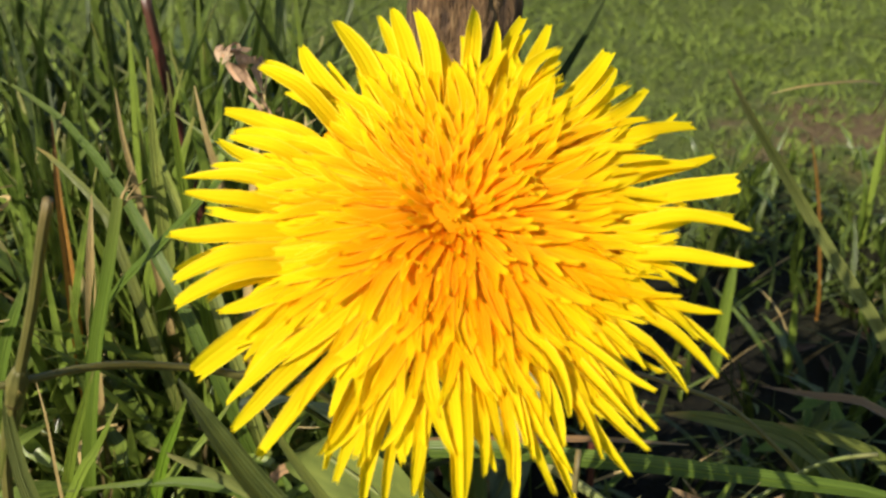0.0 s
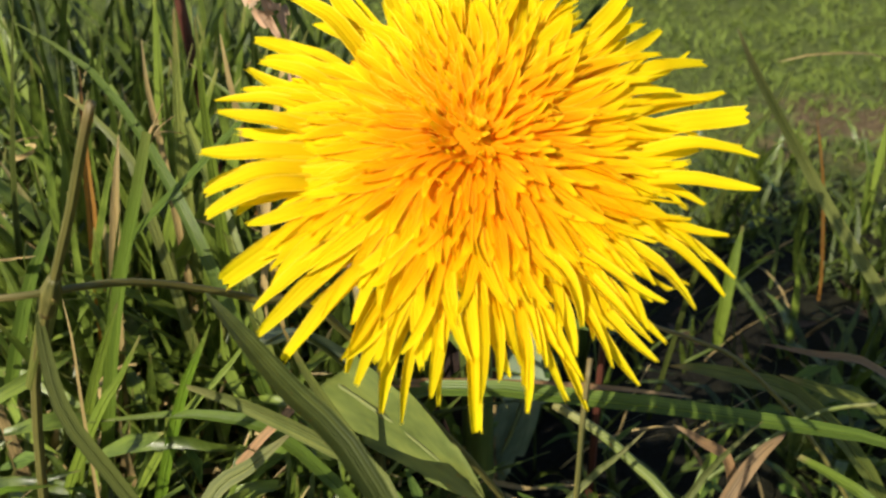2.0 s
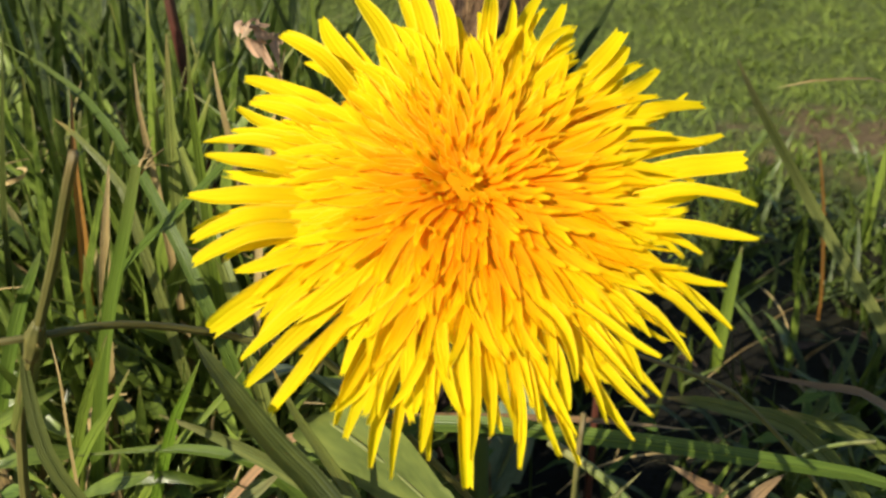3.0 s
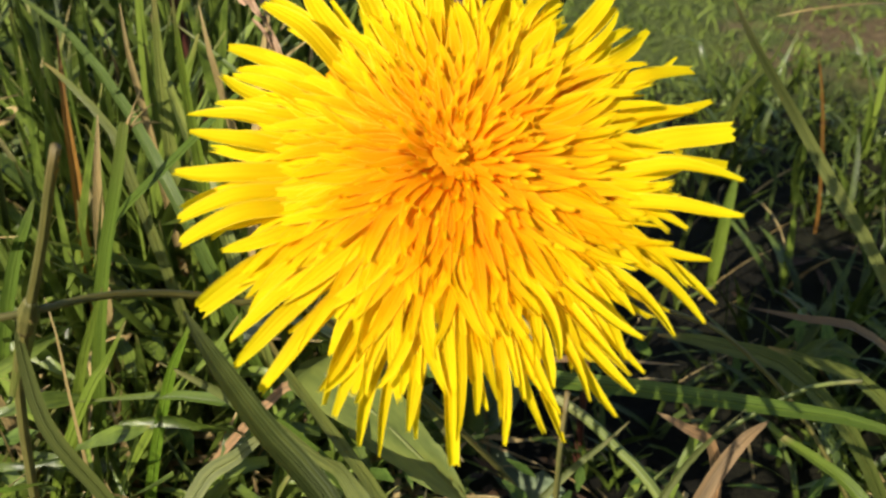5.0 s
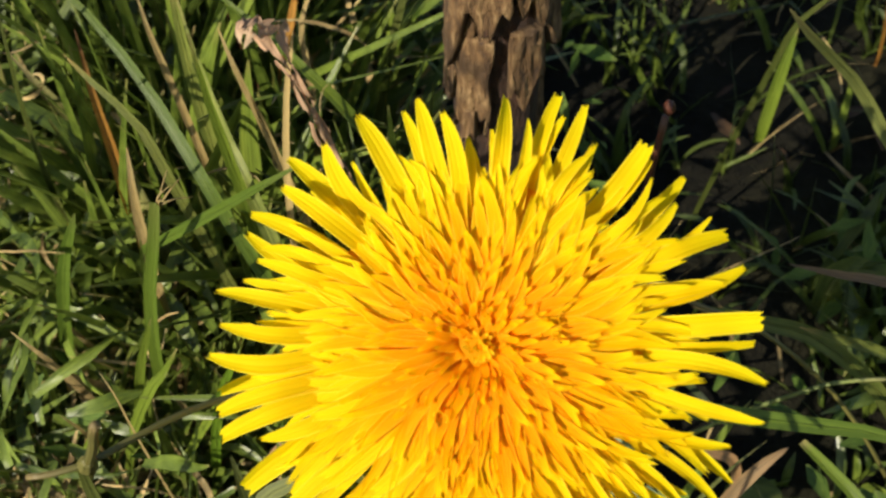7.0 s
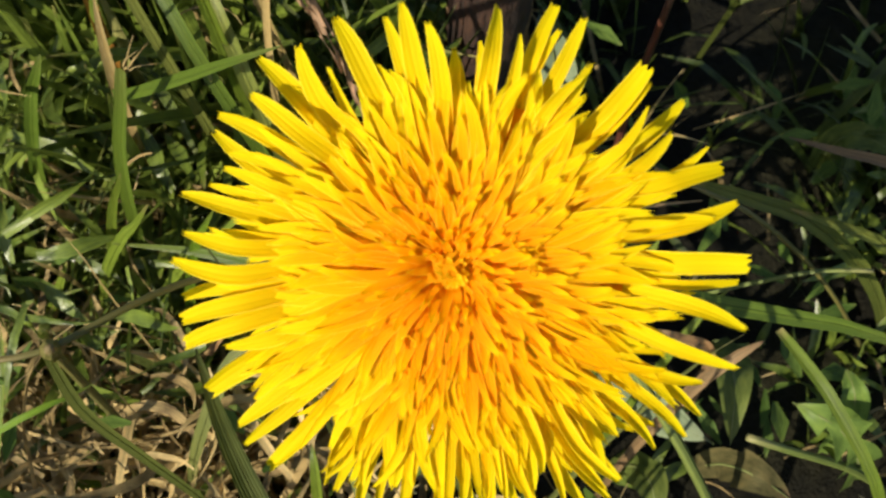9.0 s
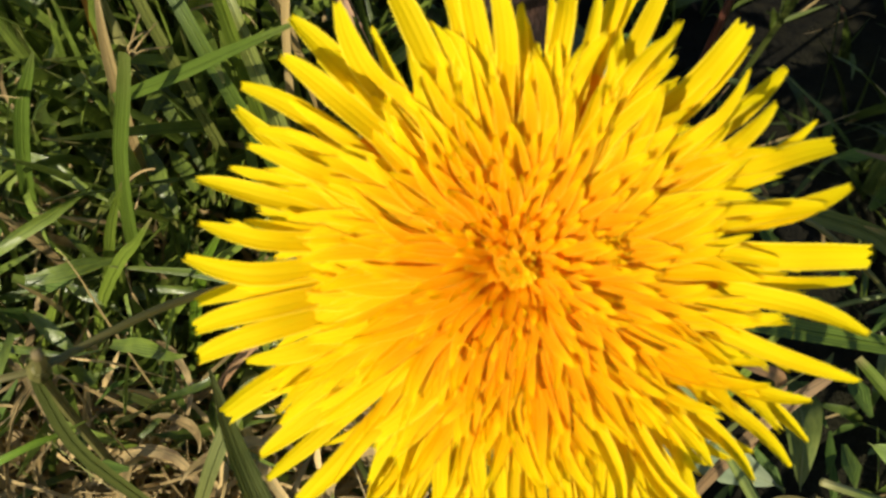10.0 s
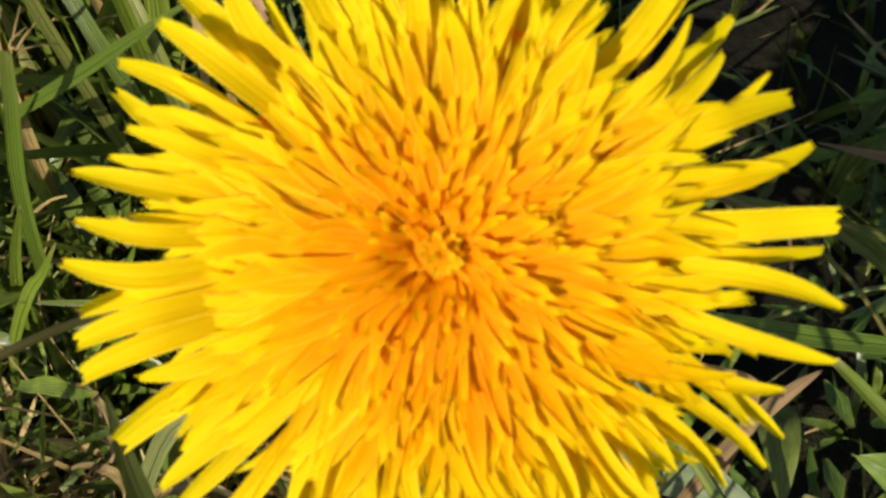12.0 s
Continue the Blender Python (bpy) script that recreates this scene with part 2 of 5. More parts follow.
def bark_material(name, dark, middle, light):
    m, t, bsdf = material(name)
    coords = t.nodes.new("ShaderNodeTexCoord")
    stretch = t.nodes.new("ShaderNodeMapping")
    stretch.inputs["Scale"].default_value = (1, 1, 0.28)
    t.links.new(coords.outputs["Object"], stretch.inputs["Vector"])
    fibres = node(t, "ShaderNodeTexNoise", Scale=900.0, Detail=5.0, Roughness=0.65)
    patches = node(t, "ShaderNodeTexNoise", Scale=190.0, Detail=3.0)
    t.links.new(stretch.outputs[0], fibres.inputs["Vector"])
    t.links.new(coords.outputs["Object"], patches.inputs["Vector"])
    grain = ramp(t, fibres.outputs["Fac"], [(0.34, dark), (0.5, middle), (0.68, light)])
    worn = mix(t, ramp(t, patches.outputs["Fac"], [(0.5, (0, 0, 0)), (0.62, (0.8, 0.8, 0.8))]), grain, tuple(0.4 * c for c in middle))
    t.links.new(worn, bsdf.inputs["Base Color"])
    bsdf.inputs["Roughness"].default_value = 0.8
    both = mix(t, 0.5, fibres.outputs["Fac"], patches.outputs["Fac"])
    bump(t, bsdf, both, 1.0, 0.0025)
    return m


soil = soil_material()
bark = bark_material("bark", (0.026, 0.012, 0.004), (0.115, 0.062, 0.022), (0.27, 0.175, 0.078))
# Reddish inner wood made darker: shade between the bark plates is in its colour.
bark_inner = bark_material("bark_inner", (0.012, 0.005, 0.002), (0.034, 0.014, 0.006), (0.07, 0.03, 0.012))


# ---- mesh helpers ----
def mesh_object(name, verts, faces, mat, parent=None, uvs=None, smooth=True):
    me = bpy.data.meshes.new(name)
    me.from_pydata(verts, [], faces)
    if uvs is not None:
        layer = me.uv_layers.new(name="UVMap")
        index = np.empty(len(me.loops), dtype=np.int32)
        me.loops.foreach_get("vertex_index", index)
        layer.data.foreach_set("uv", np.asarray(uvs, dtype=np.float32)[index].ravel())
    if smooth:
        me.polygons.foreach_set("use_smooth", [True] * len(me.polygons))
    me.materials.append(mat)
    me.update()
    ob = new(name, me)
    if parent:
        ob.parent = parent
    return ob


def part(name, bm, mat, parent, label=""):
    me = bpy.data.meshes.new(name)
    bm.to_mesh(me)
    bm.free()
    me.materials.append(mat)
    me.polygons.foreach_set("use_smooth", [True] * len(me.polygons))
    ob = new(name, me)
    ob.parent = parent
    return tagged(ob, label) if label else ob


def spline(points, count):
    """Points along a smooth curve through the given ones."""
    p = [Vector(q) for q in points]
    p = [2 * p[0] - p[1], *p, 2 * p[-1] - p[-2]]
    spans = len(p) - 3
    out = []
    for i in range(count):
        u = i / (count - 1) * spans
        k = min(int(u), spans - 1)
        f = u - k
        a, b, c, d = p[k:k + 4]
        out.append(0.5 * (2 * b + (c - a) * f + (2 * a - 5 * b + 4 * c - d) * f * f + (3 * b - a - 3 * c + d) * f ** 3))
    return out


def ribbon(points, width, facing, fold=0.25, shape=None, count=16, twist=0.0):
    """A folded blade along a curve: verts, faces, uvs. The last point is the tip; shape gives the relative width."""
    line = spline(points, count)
    verts, faces, uvs = [], [], []
    for i, p in enumerate(line):
        s = i / (count - 1)
        way = (line[min(i + 1, count - 1)] - line[max(i - 1, 0)]).normalized()
        side = way.cross(facing)
        if side.length < 1e-6:
            side = way.cross(Vector((0.3, 0.2, 1)))
        side.normalize()
        side = Matrix.Rotation(twist * (s - 0.3), 3, way) @ side
        up = side.cross(way)
        half = 0.5 * width * (shape(s) if shape else 1.0)
        for k, u in enumerate((-1, -0.5, 0, 0.5, 1)):
            verts.append(p + side * (u * half) + up * (abs(u) * half * fold))
            uvs.append(((u + 1) / 2, s))
        if i:
            for k in range(4):
                a = (i - 1) * 5 + k
                faces.append((a, a + 1, a + 6, a + 5))
    return verts, faces, uvs


def tube(points, radii, sides=10, count=24, wobble=None):
    """A round stem along a curve: verts, faces, uvs, closed at both ends."""
    line = spline(points, count)
    verts, faces, uvs = [], [], []
    for i, p in enumerate(line):
        s = i / (count - 1)
        way = (line[min(i + 1, count - 1)] - line[max(i - 1, 0)]).normalized()
        side = way.cross(Vector((0.1, 1, 0.05))).normalized()
        other = way.cross(side)
        k = s * (len(radii) - 1)
        j = min(int(k), len(radii) - 2)
        r = radii[j] + (radii[j + 1] - radii[j]) * (k - j)
        for q in range(sides):
            a = 2 * math.pi * q / sides
            rr = r * (wobble(a, s) if wobble else 1)
            verts.append(p + (side * math.cos(a) + other * math.sin(a)) * rr)
            uvs.append((q / sides, s))
        if i:
            for q in range(sides):
                a, b = (i - 1) * sides + q, (i - 1) * sides + (q + 1) % sides
                faces.append((a, b, b + sides, a + sides))
    faces.append(tuple(range(sides))[::-1])
    faces.append(tuple(range((count - 1) * sides, count * sides)))
    return verts, faces, uvs


# Single blades face the camera's side on average, not the sun.
VIEWWARD = Vector((0.0, -0.62, 0.78))


# ---- ground ----
def ground_height(x, y):
    near = math.exp(-((x * x + (y - 0.12) ** 2) / 0.25))
    return near * (0.0035 * noise.noise(Vector((x * 40, y * 40, 0))) + 0.0015 * noise.noise(Vector((x * 160, y * 160, 3))))


def build_ground():
    steps = [-400, -60, -12, -4, -1.6, -0.8] + [-0.5 + i * 0.0125 for i in range(81)] + [0.8, 1.6, 4, 12, 60, 400]
    verts = [(x, y + 0.12, ground_height(x, y + 0.12)) for y in steps for x in steps]
    n = len(steps)
    faces = [(j * n + i, j * n + i + 1, (j + 1) * n + i + 1, (j + 1) * n + i) for j in range(n - 1) for i in range(n - 1)]
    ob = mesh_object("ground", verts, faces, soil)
    return tagged(ob, "crumbly soil, darkened for shade, with moss and thatch under the lawn", "ground", kind="structure")


build_ground()


# ---- grass as a mass ----
def turf(name, label, mat, spots, seed, curve=0.5, fold=0.3, stations=6, sideways=False):
    """Many blades in one mesh. A spot: x, y, length, width, lean direction, lean amount; sideways ones lean along x."""
    rng = random.Random(seed)
    verts, faces, uvs = [], [], []
    for x, y, length, width, way, lean in spots:
        z = ground_height(x, y) - 0.001
        out = Vector((math.cos(way), math.sin(way) * (0.45 if sideways else 1.0), 0)).normalized()
        turn = rng.uniform(0, math.tau)
        side = Vector((math.cos(turn), math.sin(turn), 0))
        bend = lean * rng.uniform(0.7, 1.3)
        twist = rng.uniform(-0.8, 0.8)
        swirl = rng.uniform(-1.0, 1.0)
        fold_at, fold_by = rng.uniform(0.35, 0.8), rng.choice((0.0, 0.0, rng.uniform(0.4, 1.1)))
        base = len(verts)
        p = Vector((x, y, z))
        step = length / (stations - 1)
        for i in range(stations):
            s = i / (stations - 1)
            angle = min(bend * (0.35 + curve * 1.6 * s) + (fold_by if s > fold_at else 0.0), 1.9)
            if i:
                out = Matrix.Rotation(swirl / stations, 3, "Z") @ out
                p = p + (out * math.sin(angle) + Vector((0, 0, math.cos(angle)))) * step
                if p.z < z + 0.002:
                    p.z = z + 0.002
            w = 0.5 * width * (0.75 + 0.5 * s if s < 0.5 else 1.0 - 0.9 * ((s - 0.5) * 2) ** 2)
            local = Matrix.Rotation(twist * s, 3, "Z") @ side
            lift = Vector((-local.y, local.x, 0.4)) * (fold * w)
            verts += [p - local * w + lift, p, p + local * w + lift]
            uvs += [(0, s), (0.5, s), (1, s)]
            if i:
                a = base + (i - 1) * 3
                faces += [(a, a + 1, a + 4, a + 3), (a + 1, a + 2, a + 5, a + 4)]
    ob = mesh_object(name, verts, faces, mat, uvs=uvs)
    return tagged(ob, label, "grass", kind="stuff")


def allowed_height(x, y):
    """Keeps the growth low round and before the flower, tall beside it on one side."""
    if -0.016 < x < 0.004 and 0.121 < y < 0.143:
        return 0.058
    if -0.042 < x < -0.010 and 0.119 < y < 0.15:
        return 0.045 + (y - 0.119) * 1.2
    if x < -0.002:
        return 0.019 + min(max(0.0, y - 0.080) * 0.62, 0.026) if y < 0.125 else min(0.084 if x < -0.010 else 0.062, 0.030 + (y - 0.125) * 1.5)
    if y < 0.128:
        return 0.008 + max(0.0, y - 0.060) * 0.16
    return 0.030


def scatter(count, box, seed, size, width, lean, keep=None):
    rng = random.Random(seed)
    spots = []
    x0, x1, y0, y1 = box
    while len(spots) < count:
        x, y = rng.uniform(x0, x1), rng.uniform(y0, y1)
        if keep and not keep(x, y, rng):
            continue
        length = min(rng.uniform(*size), allowed_height(x, y) * rng.uniform(0.75, 1.1))
        spots.append((x, y, length, rng.uniform(*width), rng.uniform(0, math.tau), rng.uniform(*lean)))
    return spots


def beside_stake(x, y, rng):
    return math.hypot(x - 0.0135, y - 0.142) > 0.010


def off_shade_spot(x, y, rng):
    """Thins the growth where shade falls beyond the flower, so that dark soil shows."""
    # hollow: weight of the thinned shady spot, not a dip in the ground
    hollow = math.exp(-((((x - 0.046) / 0.026) ** 2 + ((y - 0.182) / 0.032) ** 2) ** 2))
    return rng.random() > 0.85 * hollow and beside_stake(x, y, rng)


def off_bare(x, y, rng):
    """Thin growth on the trodden bare patch and denser growth elsewhere."""
    bare = math.exp(-(((x - 0.118) / 0.034) ** 2 + ((y - 0.280) / 0.022) ** 2))
    return rng.random() > 0.62 * bare and off_shade_spot(x, y, rng)


def far_way(x, y, rng):
    return off_bare(x, y, rng) and abs(x) < 0.06 + 0.55 * y


def tufts(count, box, seed, size, width, lean, keep=None):
    """Shoots of three or four blades that fan out from one foot."""
    rng = random.Random(seed)
    spots = []
    for x, y, length, wide, way, bend in scatter(count, box, seed, size, width, lean, keep):
        for k in range(rng.choice((2, 3, 3, 4))):
            spots.append((x + rng.uniform(-0.001, 0.001), y + rng.uniform(-0.001, 0.001), length * rng.uniform(0.55, 1.05), wide * rng.uniform(0.75, 1.1),
                          way + k * 2.2 + rng.uniform(-0.6, 0.6), max(0.05, bend + rng.uniform(-0.35, 0.45))))
    return spots


turf("tall_grass", "tangled tall green grass blades beside the dandelion", turf_green,
     tufts(300, (-0.125, -0.002, 0.138, 0.225), 11, (0.030, 0.074), (0.0012, 0.0027), (0.15, 1.15), beside_stake), 21, stations=9, sideways=True)
turf("front_grass", "broad green grass blades leaning across one another", turf_green,
     tufts(26, (-0.095, -0.006, 0.124, 0.142), 73, (0.024, 0.044), (0.0013, 0.0022), (0.15, 1.1), beside_stake), 74, stations=9, sideways=True)
turf("tuft_grass", "short fanned tufts of bright grass in front of the tall blades", turf_green,
     [(x, y, length, wide, 0.4 + 0.9 * math.sin(3 * way), bend) for x, y, length, wide, way, bend in tufts(170, (-0.066, -0.004, 0.100, 0.122), 75, (0.018, 0.036), (0.0010, 0.0019), (0.2, 1.2), beside_stake)], 76, stations=8)
turf("back_grass", "dense grass behind the tall blades, coloured dark for shade", turf_shade,
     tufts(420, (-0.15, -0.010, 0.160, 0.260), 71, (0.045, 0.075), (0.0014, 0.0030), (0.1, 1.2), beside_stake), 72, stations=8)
turf("tall_straw", "dry straw-coloured blades among the tall grass", turf_straw,
     scatter(380, (-0.115, 0.0, 0.080, 0.235), 12, (0.018, 0.05), (0.0006, 0.0017), (0.1, 1.3), beside_stake), 22)
turf("withered_grass", "curled tan dead blades among the green grass", turf_straw,
     tufts(75, (-0.075, -0.002, 0.085, 0.15), 51, (0.014, 0.045), (0.0007, 0.0018), (0.5, 1.6), beside_stake), 52, curve=0.8, stations=9)
turf("clump_grass", "dense tall green grass clump behind the dandelion", turf_green,
     tufts(95, (-0.042, -0.011, 0.122, 0.195), 19, (0.046, 0.078), (0.0016, 0.0032), (0.05, 0.6), beside_stake), 29, stations=8)
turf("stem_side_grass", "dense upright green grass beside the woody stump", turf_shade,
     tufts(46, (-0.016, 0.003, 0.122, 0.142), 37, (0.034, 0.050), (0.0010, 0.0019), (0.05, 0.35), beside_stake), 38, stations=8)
turf("pale_grass", "yellowish pale grass blades among the green", turf_pale,
     tufts(105, (-0.115, 0.0, 0.085, 0.215), 35, (0.020, 0.070), (0.0010, 0.0024), (0.2, 1.3), beside_stake), 36, stations=8)
turf("short_grass", "short green grass blades beside the dandelion", turf_green,
     tufts(760, (-0.10, 0.0, 0.045, 0.17), 13, (0.012, 0.040), (0.0008, 0.0019), (0.3, 1.7), lambda x, y, rng: beside_stake(x, y, rng) and (y > 0.100 or rng.random() < 0.20)), 23)
turf("sparse_grass", "sparse short grass blades over dark soil", turf_green,
     tufts(80, (0.0, 0.12, 0.045, 0.135), 20, (0.006, 0.018), (0.0010, 0.0020), (0.3, 1.4), beside_stake), 30)
turf("edge_grass", "short green grass on the soil beside the flower", turf_green,
     tufts(60, (0.063, 0.105, 0.100, 0.155), 43, (0.010, 0.022), (0.0012, 0.0024), (0.4, 1.4)), 44, stations=7)
turf("low_grass", "low green grass tufts near the flower", turf_green,
     tufts(28, (0.057, 0.092, 0.096, 0.128), 45, (0.006, 0.014), (0.0012, 0.0022), (0.4, 1.4)), 46, stations=7)
turf("shady_grass", "green grass blades beyond the dandelion", turf_green,
     tufts(88, (0.0, 0.16, 0.150, 0.26), 14, (0.012, 0.032), (0.0010, 0.0020), (0.05, 0.9), off_bare), 24)
turf("hollow_grass", "thin grass coloured dark for the shade beyond the flower", turf_shade,
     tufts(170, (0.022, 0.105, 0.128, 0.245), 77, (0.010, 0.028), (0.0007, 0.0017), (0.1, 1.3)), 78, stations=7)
turf("thatch", "tan dead grass thatch lying on the soil", turf_straw,
     scatter(2500, (-0.11, 0.01, 0.04, 0.22), 15, (0.008, 0.028), (0.0004, 0.0014), (1.0, 2.2), beside_stake), 25, curve=0.25)
straw_rng = random.Random(41)
turf("bent_straw", "bent tan grass straws on top of the thatch", turf_straw,
     [(straw_rng.uniform(-0.075, 0.008), straw_rng.uniform(0.055, 0.125), straw_rng.uniform(0.016, 0.034), straw_rng.uniform(0.0008, 0.0022), straw_rng.uniform(0, math.tau), straw_rng.uniform(0.8, 1.5)) for _ in range(130)], 42, curve=0.75, stations=9)


def curls(name, label, mat, count, box, seed, length, width, height, bend):
    """Loose withered blades that wind and loop over the thatch, each a narrow ribbon."""
    rng = random.Random(seed)
    verts, faces, uvs = [], [], []
    stations = 12
    for _ in range(count):
        x, y = rng.uniform(box[0], box[1]), rng.uniform(box[2], box[3])
        p = Vector((x, y, ground_height(x, y) + rng.uniform(*height)))
        heading, climb = rng.uniform(0, math.tau), rng.uniform(-0.3, 0.6)
        turn, dip = rng.uniform(-bend, bend), rng.uniform(-0.9, 0.1)
        step = rng.uniform(*length) / (stations - 1)
        half = 0.5 * rng.uniform(*width)
        roll = rng.uniform(-1.4, 1.4)
        base = len(verts)
        for i in range(stations):
            s = i / (stations - 1)
            way = Vector((math.cos(heading) * math.cos(climb), math.sin(heading) * math.cos(climb), math.sin(climb)))
            if i:
                p = p + way * step
                p.z = max(p.z, ground_height(p.x, p.y) + 0.0006)
            side = Matrix.Rotation(roll + 1.5 * s, 3, way) @ way.cross(Vector((0.02, 0.01, 1))).normalized()
            w = half * (0.55 + 0.9 * s if s < 0.5 else 1.0 - 0.85 * (2 * s - 1) ** 2)
            lift = side.cross(way) * (0.35 * w)
            verts += [p - side * w + lift, p, p + side * w + lift]
            uvs += [(0, s), (0.5, s), (1, s)]
            if i:
                a = base + (i - 1) * 3
                faces += [(a, a + 1, a + 4, a + 3), (a + 1, a + 2, a + 5, a + 4)]
            heading += turn / stations + rng.uniform(-0.18, 0.18)
            climb += dip / stations * 2 + rng.uniform(-0.15, 0.15)
    ob = mesh_object(name, verts, faces, mat, uvs=uvs)
    return tagged(ob, label, "grass", kind="stuff")


curls("curled_straw", "pale curled straws tangled over the thatch", turf_straw, 420, (-0.085, 0.006, 0.058, 0.140), 81, (0.008, 0.024), (0.0003, 0.0012), (0.005, 0.016), 3.5)
curls("straw_bed", "heaped tan straw and withered blades near the flower", turf_straw, 520, (-0.055, 0.006, 0.058, 0.098), 83, (0.008, 0.024), (0.0003, 0.0014), (0.005, 0.017), 2.8)
curls("wound_straw", "fine tan straws winding among the tall blades", turf_straw, 70, (-0.080, -0.004, 0.118, 0.160), 84, (0.006, 0.016), (0.0002, 0.0008), (0.018, 0.050), 4.5)
curls("fallen_blades", "short green blades lying over the straw", turf_green, 360, (-0.085, 0.002, 0.095, 0.150), 82, (0.007, 0.018), (0.0010, 0.0021), (0.008, 0.032), 1.4)
turf("thin_thatch", "sparse dead grass lying on dark soil", turf_straw,
     scatter(220, (0.0, 0.13, 0.04, 0.22), 18, (0.006, 0.022), (0.0003, 0.0010), (1.0, 2.2), off_shade_spot), 28, curve=0.25)
turf("lawn", "short mown lawn grass a little further off", lawn_green,
     scatter(52000, (-0.34, 0.38, 0.205, 0.62), 16, (0.003, 0.007), (0.0004, 0.0008), (0.9, 1.8), far_way), 26, stations=4)
turf("surrounding_lawn", "short mown lawn grass all round the dandelion", lawn_green,
     scatter(17000, (-0.36, 0.40, -0.24, 0.215), 18, (0.006, 0.013), (0.0009, 0.0018), (0.3, 1.6), lambda x, y, rng: not (-0.115 < x < 0.115 and y > 0.03)), 31, stations=4)
turf("distant_lawn", "short mown lawn grass in the distance", lawn_green,
     scatter(14000, (-1.6, 1.6, -1.2, 2.2), 17, (0.012, 0.026), (0.0025, 0.005), (0.4, 1.4), lambda x, y, rng: abs(x) > 0.1 and not (0.2 < y < 0.6 and abs(x) < 0.06 + 0.55 * y) or y > 0.6 or y < -0.15), 27, stations=4)


def flecks(name, label, category, mat, count, box, seed, size, height, tilt):
    """Small pointed leaves or scraps, each a bent lozenge, strewn low over the soil."""
    rng = random.Random(seed)
    verts, faces, uvs = [], [], []
    while len(verts) < count * 9:
        x, y = rng.uniform(box[0], box[1]), rng.uniform(box[2], box[3])
        if math.hypot(x - 0.0135, y - 0.142) < 0.009:
            continue
        z = ground_height(x, y) + rng.uniform(*height)
        length = rng.uniform(*size)
        wide = length * rng.uniform(0.22, 0.42)
        turn = Euler((rng.uniform(-tilt, tilt), rng.uniform(-tilt, tilt), rng.uniform(0, math.tau))).to_matrix()
        bend = rng.uniform(-0.3, 0.3)
        base = len(verts)
        for u, spread in ((-0.5, 0.25), (0.05, 1.0), (0.5, 0.12)):
            for v in (-1, 0, 1):
                p = Vector((u * length, v * wide * spread * 0.5, (abs(v) * 0.18 * spread * wide) + bend * length * (0.25 - u * u)))
                verts.append(Vector((x, y, z)) + turn @ p)
                uvs.append(((v + 1) / 2, u + 0.5))
        for a in (0, 1, 3, 4):
            faces.append((base + a, base + a + 1, base + a + 4, base + a + 3))
    ob = mesh_object(name, verts, faces, mat, uvs=uvs)
    return tagged(ob, label, category, kind="stuff")


flecks("leaf_litter", "brown scraps of dead leaves on the soil", "litter", litter_brown, 520, (-0.09, 0.02, 0.05, 0.20), 31, (0.003, 0.009), (0.0, 0.006), 0.5)
flecks("weed_leaves", "tiny green weed leaves over dark soil", "weeds", leaf_green, 110, (0.03, 0.12, 0.055, 0.15), 34, (0.003, 0.007), (0.003, 0.012), 0.7)
flecks("sparse_litter", "few dark scraps of dead leaves on bare soil", "litter", litter_brown, 60, (0.02, 0.12, 0.05, 0.20), 33, (0.003, 0.009), (0.0, 0.003), 0.3)
flecks("small_leaves", "tiny green weed leaves among the grass", "weeds", leaf_green, 480, (-0.10, 0.03, 0.060, 0.20), 32, (0.003, 0.007), (0.003, 0.026), 0.8)


# ---- single grass blades ----
def blade_shape(s):
    return 0.62 + 0.55 * s if s < 0.6 else max(0.05, 0.95 * (1 - ((s - 0.6) / 0.42) ** 2.2))


def cut_shape(s):
    return 0.7 + 0.5 * s if s < 0.6 else 1.0 - 0.35 * ((s - 0.6) / 0.4) ** 3


blade_rng = random.Random(5)
STALKS = (stalk_brown, stalk_green, stalk_maroon)


def blade(label, mat, width, points):
    """One blade or stalk; the points run from its tip down to its root in the soil."""
    points = points[::-1]
    if mat in STALKS:
        geometry = tube(points, [width * 0.6, width * 0.5, width * 0.42], sides=8, count=22)
        name, kind = "plant_stalk", "stalk"
    else:
        shape = cut_shape if "mown" in label or "folded" in label else blade_shape
        facing = (VIEWWARD + Vector([blade_rng.uniform(-0.35, 0.35) for _ in range(3)])).normalized()
        if "grey-green" in label or "hanging over" in label:
            facing = Vector((0.1, -1.0, 0.25)).normalized() if "flat" not in label else Vector((-0.3, -0.6, 0.75)).normalized()
        if "dark green grass blade hanging" in label:
            facing = Vector((0.58, -0.58, 0.58)).normalized()
        if "arching to a fine point" in label:
            facing = Vector((-0.35, -0.85, 0.4)).normalized()
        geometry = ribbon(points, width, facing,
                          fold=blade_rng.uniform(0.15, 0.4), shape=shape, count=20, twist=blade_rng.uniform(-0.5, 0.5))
        name, kind = "grass_blade", "grass blade"
    ob = mesh_object(name, geometry[0], geometry[1], mat, uvs=geometry[2])
    if name == "grass_blade" and width > 0.0011:
        rib = tube([Vector(p) + facing * 0.00003 for p in points], [width * 0.055, width * 0.05, width * 0.02], sides=5, count=20)
        mesh_object("midrib", rib[0], rib[1], mat, ob, rib[2])
    return tagged(ob, label, kind, group="large blades among the grass")


